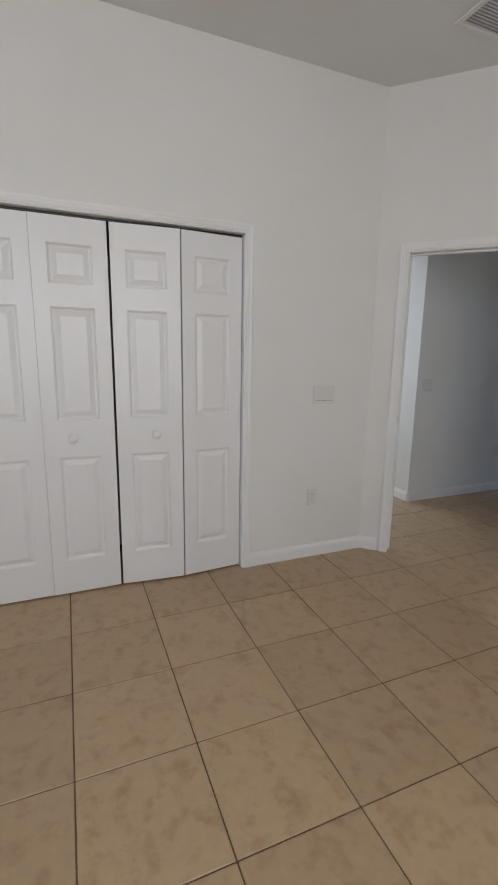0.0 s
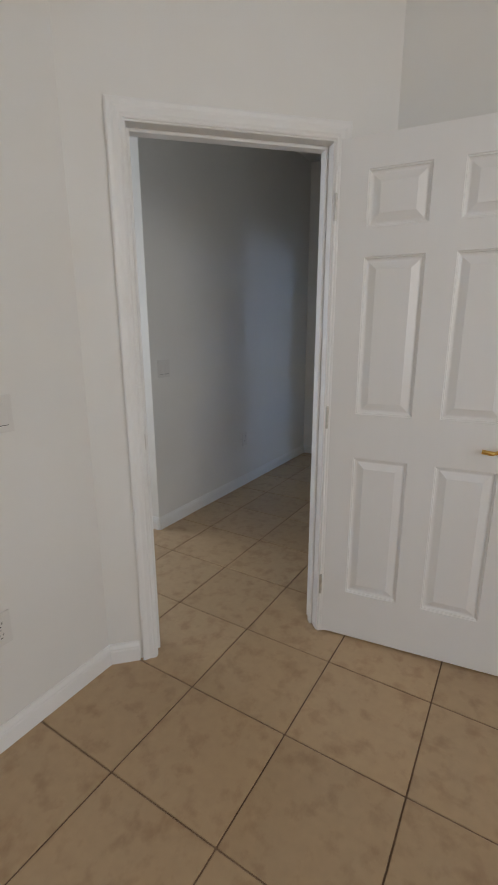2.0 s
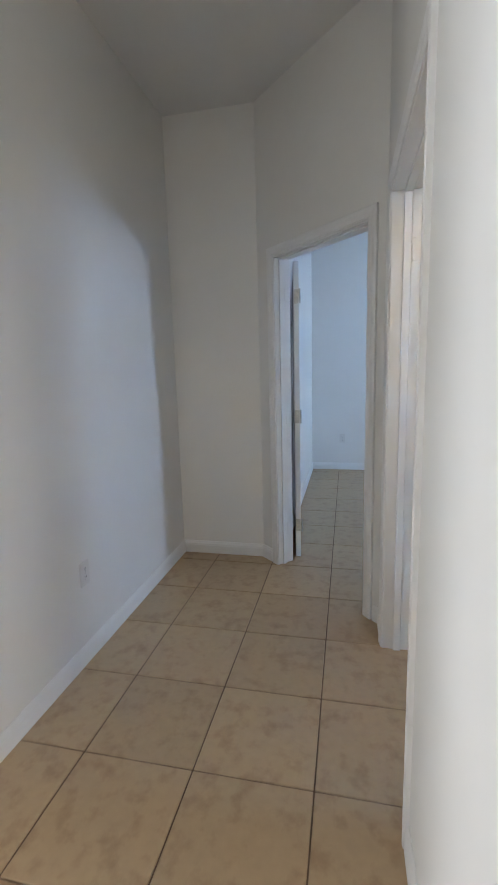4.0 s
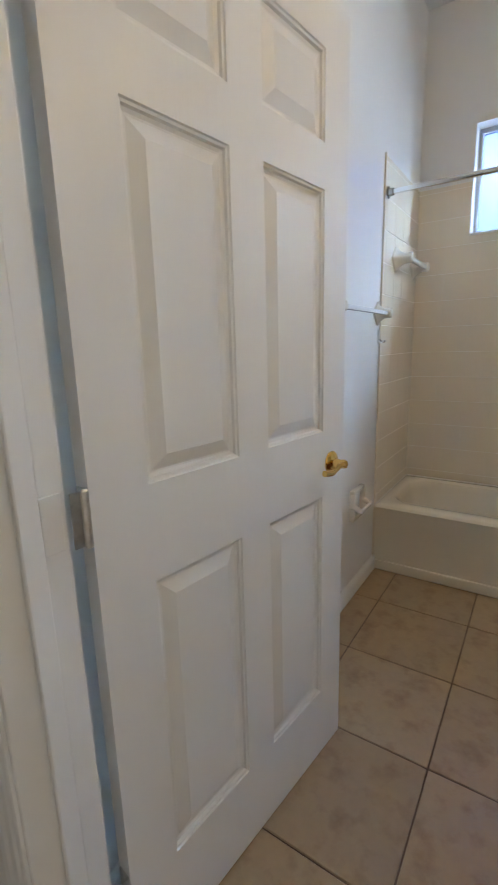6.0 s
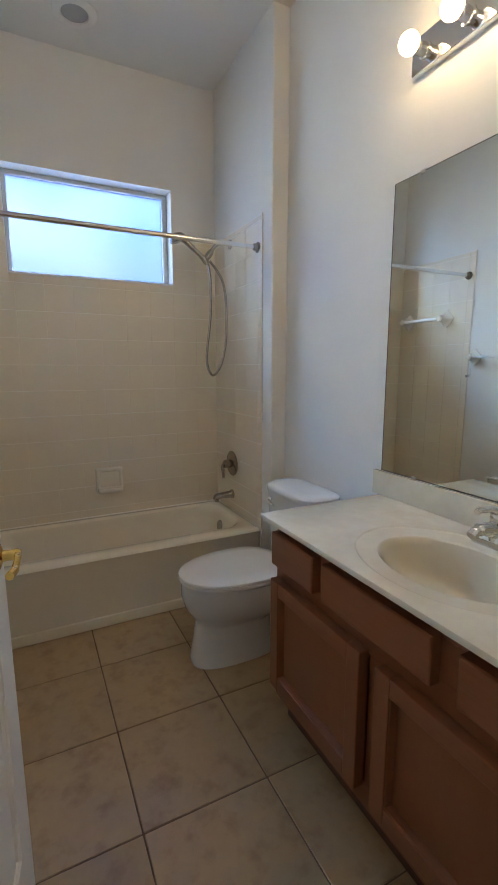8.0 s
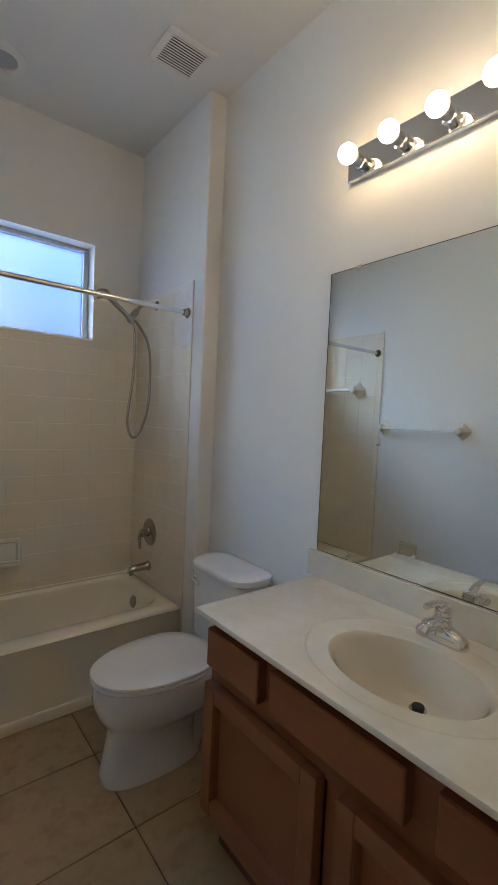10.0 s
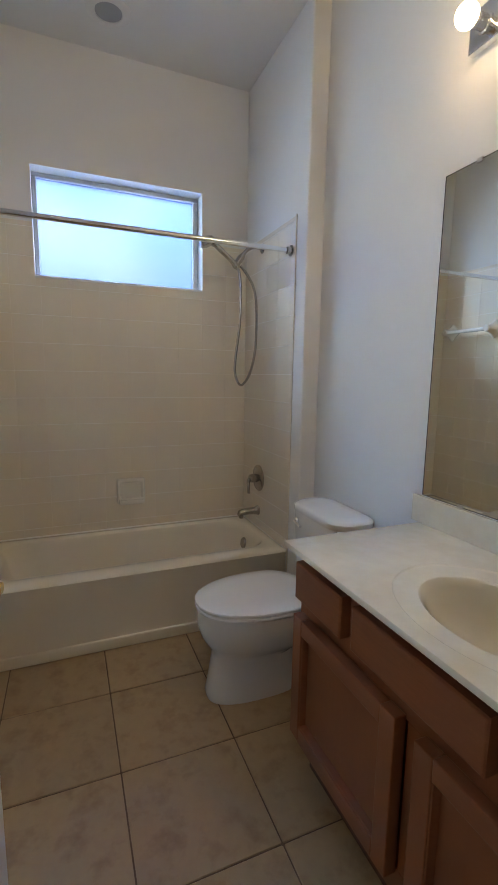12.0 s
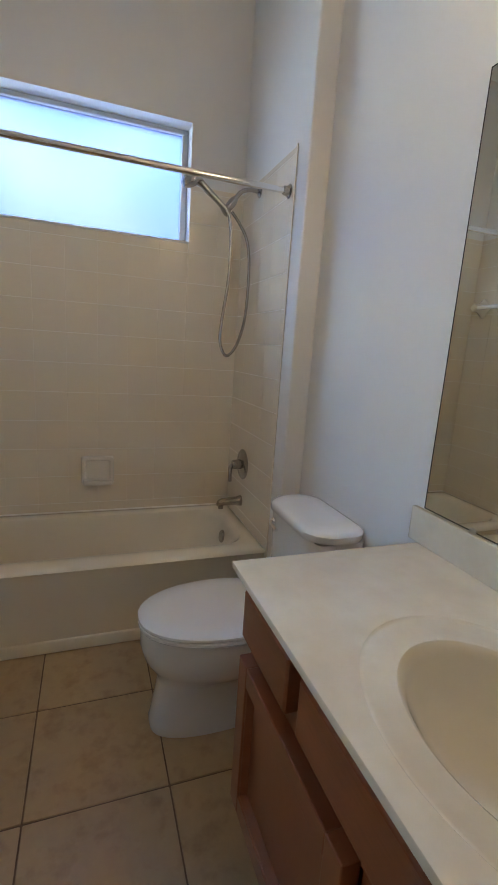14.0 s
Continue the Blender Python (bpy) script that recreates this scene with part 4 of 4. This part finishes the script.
# vanity light: mirror-bright bar with six globe bulbs
vl = thing("vanity_light", "polished chrome vanity bar with six lit globe bulbs", "wall light")
part("bar", boxed(0.475, -1.077, 2.312, 1.402, -1.052, 2.424, bevel=0.004, seg=2), CHROME, vl)
for i in range(6):
    x = 1.345 - i * 0.163
    m = Matrix.Translation((x, -1.052, 2.367)) @ OUT_Y
    part("socket", lathe(bmesh.new(), ((0.026, 0), (0.026, 0.004), (0.0205, 0.006), (0.0205, 0.036), (0.022, 0.039), (0.018, 0.040)), m, 22), CHROME, vl, soft=True)
    dome = [(0.033 * math.sin(radians(a)), 0.071 - 0.033 * math.cos(radians(a))) for a in range(28, 178, 10)]
    bu = part("bulb", lathe(bmesh.new(), dome[3:], m, 22), BULB_C if i == 2 else BULB_W, vl, "glowing globe bulb", soft=True)
    # neck extended up the globe to cut the glow on the wall behind
    part("collar", lathe(bmesh.new(), [(0.014, 0.034), (0.016, 0.040)] + dome[:4], m, 22), SEAT, bu, "oversized white plastic bulb collar that keeps light off the wall", soft=True)

# tile surround: one backing a wall and its tiles
PITCH_Z, PITCH_W, TOP = 0.1525, 0.1525, 2.119


def tile_mesh(name, w, h, d=0.0018, e=0.0009):
    bm = bmesh.new()
    rings = [[(-w / 2 + a, y, -h / 2 + a), (w / 2 - a, y, -h / 2 + a), (w / 2 - a, y, h / 2 - a), (-w / 2 + a, y, h / 2 - a)] for a, y in ((0, 0), (0, -d + e), (e, -d))]
    loft(bm, rings, cap=(False, True))
    return mesh_of(bm, name, WTILE)


def surround(name, m, length, bottom, top, first, hole=None):
    """Tiles on a wall; local x along it, -y out of it."""
    ob = thing(name, "cream glazed wall tiles with pale joints round the tub", "wall tile", m, kind="structure")
    bm = bmesh.new()
    if hole:
        a, b, zb = hole
        box(bm, 0, -0.002, bottom, length, 0.001, zb)
        box(bm, 0, -0.002, zb, a, 0.001, top)
        box(bm, b, -0.002, zb, length, 0.001, top)
    else:
        box(bm, 0, -0.002, bottom, length, 0.001, top)
    part("grout", bm, WGROUT, ob)
    cache = {}
    zs = [top] + [TOP - 0.0 - k * PITCH_Z for k in range(0, 13)]
    zs = [z for z in zs if z > bottom + 0.02] + [bottom]
    xs = [0.0] + [v for v in [first + k * PITCH_W for k in range(12)] if 0.02 < v < length - 0.02] + [length]
    for z1, z0 in zip(zs, zs[1:]):
        for x0, x1 in zip(xs, xs[1:]):
            pieces = [(x0, x1, z0, z1)]
            if hole and z1 > hole[2] + 0.001:
                a, b, zb = hole
                pieces = []
                if x0 < a:
                    pieces.append((x0, min(x1, a), z0, z1))
                if x1 > b:
                    pieces.append((max(x0, b), x1, z0, z1))
                lo, hi = max(x0, a), min(x1, b)
                if hi - lo > 0.01 and z0 < zb - 0.01:
                    pieces.append((lo, hi, z0, zb))
            for px0, px1, pz0, pz1 in pieces:
                w, h = px1 - px0 - 0.0006, pz1 - pz0 - 0.0026
                if w < 0.006 or h < 0.006:
                    continue
                key = (round(w, 4), round(h, 4))
                if key not in cache:
                    cache[key] = tile_mesh("tile", *key)
                o = new("tile", cache[key])
                o.parent = ob
                o.location = ((px0 + px1) / 2, -0.0015, (pz0 + pz1) / 2)
    return ob


surround("wall_tile_east", pose(3.03, 0.545, 0, 0, 0, -90), 1.53, 0.387, 2.145, 0.165, hole=(0.292, 1.235, 1.862))
surround("wall_tile_south", pose(3.03, -0.985, 0, 0, 0, 180), 0.675, 0.387, 2.145, 0.1725)
surround("wall_tile_north", pose(2.355, 0.545, 0, 0, 0, 0), 0.675, 0.387, 2.145, 0.045)
for y, s in ((-0.985, 1), (0.545, -1)):
    tagged(part("tile_edge_trim", boxed(2.345, min(y, y + s * 0.008), 0.06, 2.3555, max(y, y + s * 0.008), 2.15, bevel=0.003), WTILE), "cream bullnose edge of the tile surround", "trim", kind="structure")

# ---- floor ----
floor = tagged(part("floor", boxed(-3.4, -6.4, -0.06, 3.8, 4.5, -0.0035), GROUT), "tan mottled ceramic floor tiles with dark joints", "floor", kind="structure")
P = 0.41
JOINT = 0.0052
bm = bmesh.new()
hw = (P - JOINT) / 2
loft(bm, [rrect(0, 0, hw - a, hw - a, 0.003, z, 2) for a, z in ((0, -0.01), (0, -0.0018), (0.0018, 0.0))], cap=(False, True))
FT = mesh_of(bm, "floor_tile", FLOOR)
rest = []
for i in range(-8, 10):
    for j in range(-16, 12):
        x, y = (i + 0.5) * P, (j + 0.5) * P
        bed1 = x > -1.2 and y < -1.0
        hall = -3.3 < x < 0.6 and -2.5 < y < 1.6
        bath = 0.1 < x < 2.6 and -1.3 < y < 0.8
        bed2 = x > -0.7 and y > 0.5
        if not (bed1 or hall or bath or bed2):
            continue
        if -1.4 < x < 2.5 and -4.9 < y < 1.7 and not (x > 0.6 and 0.7 < y):
            o = new("floor_tile", FT)
            o.parent = floor
            o.location = (x, y, random.uniform(-0.0004, 0.0004))
        else:
            rest.append((x, y))
bm = bmesh.new()
for x, y in rest:
    loft(bm, [rrect(x, y, hw - a, hw - a, 0.003, z, 2) for a, z in ((0, -0.01), (0, -0.0018), (0.0018, 0.0))], cap=(False, True))
tagged(part("far_floor_tiles", bm, FLOOR, floor), kind="stuff")
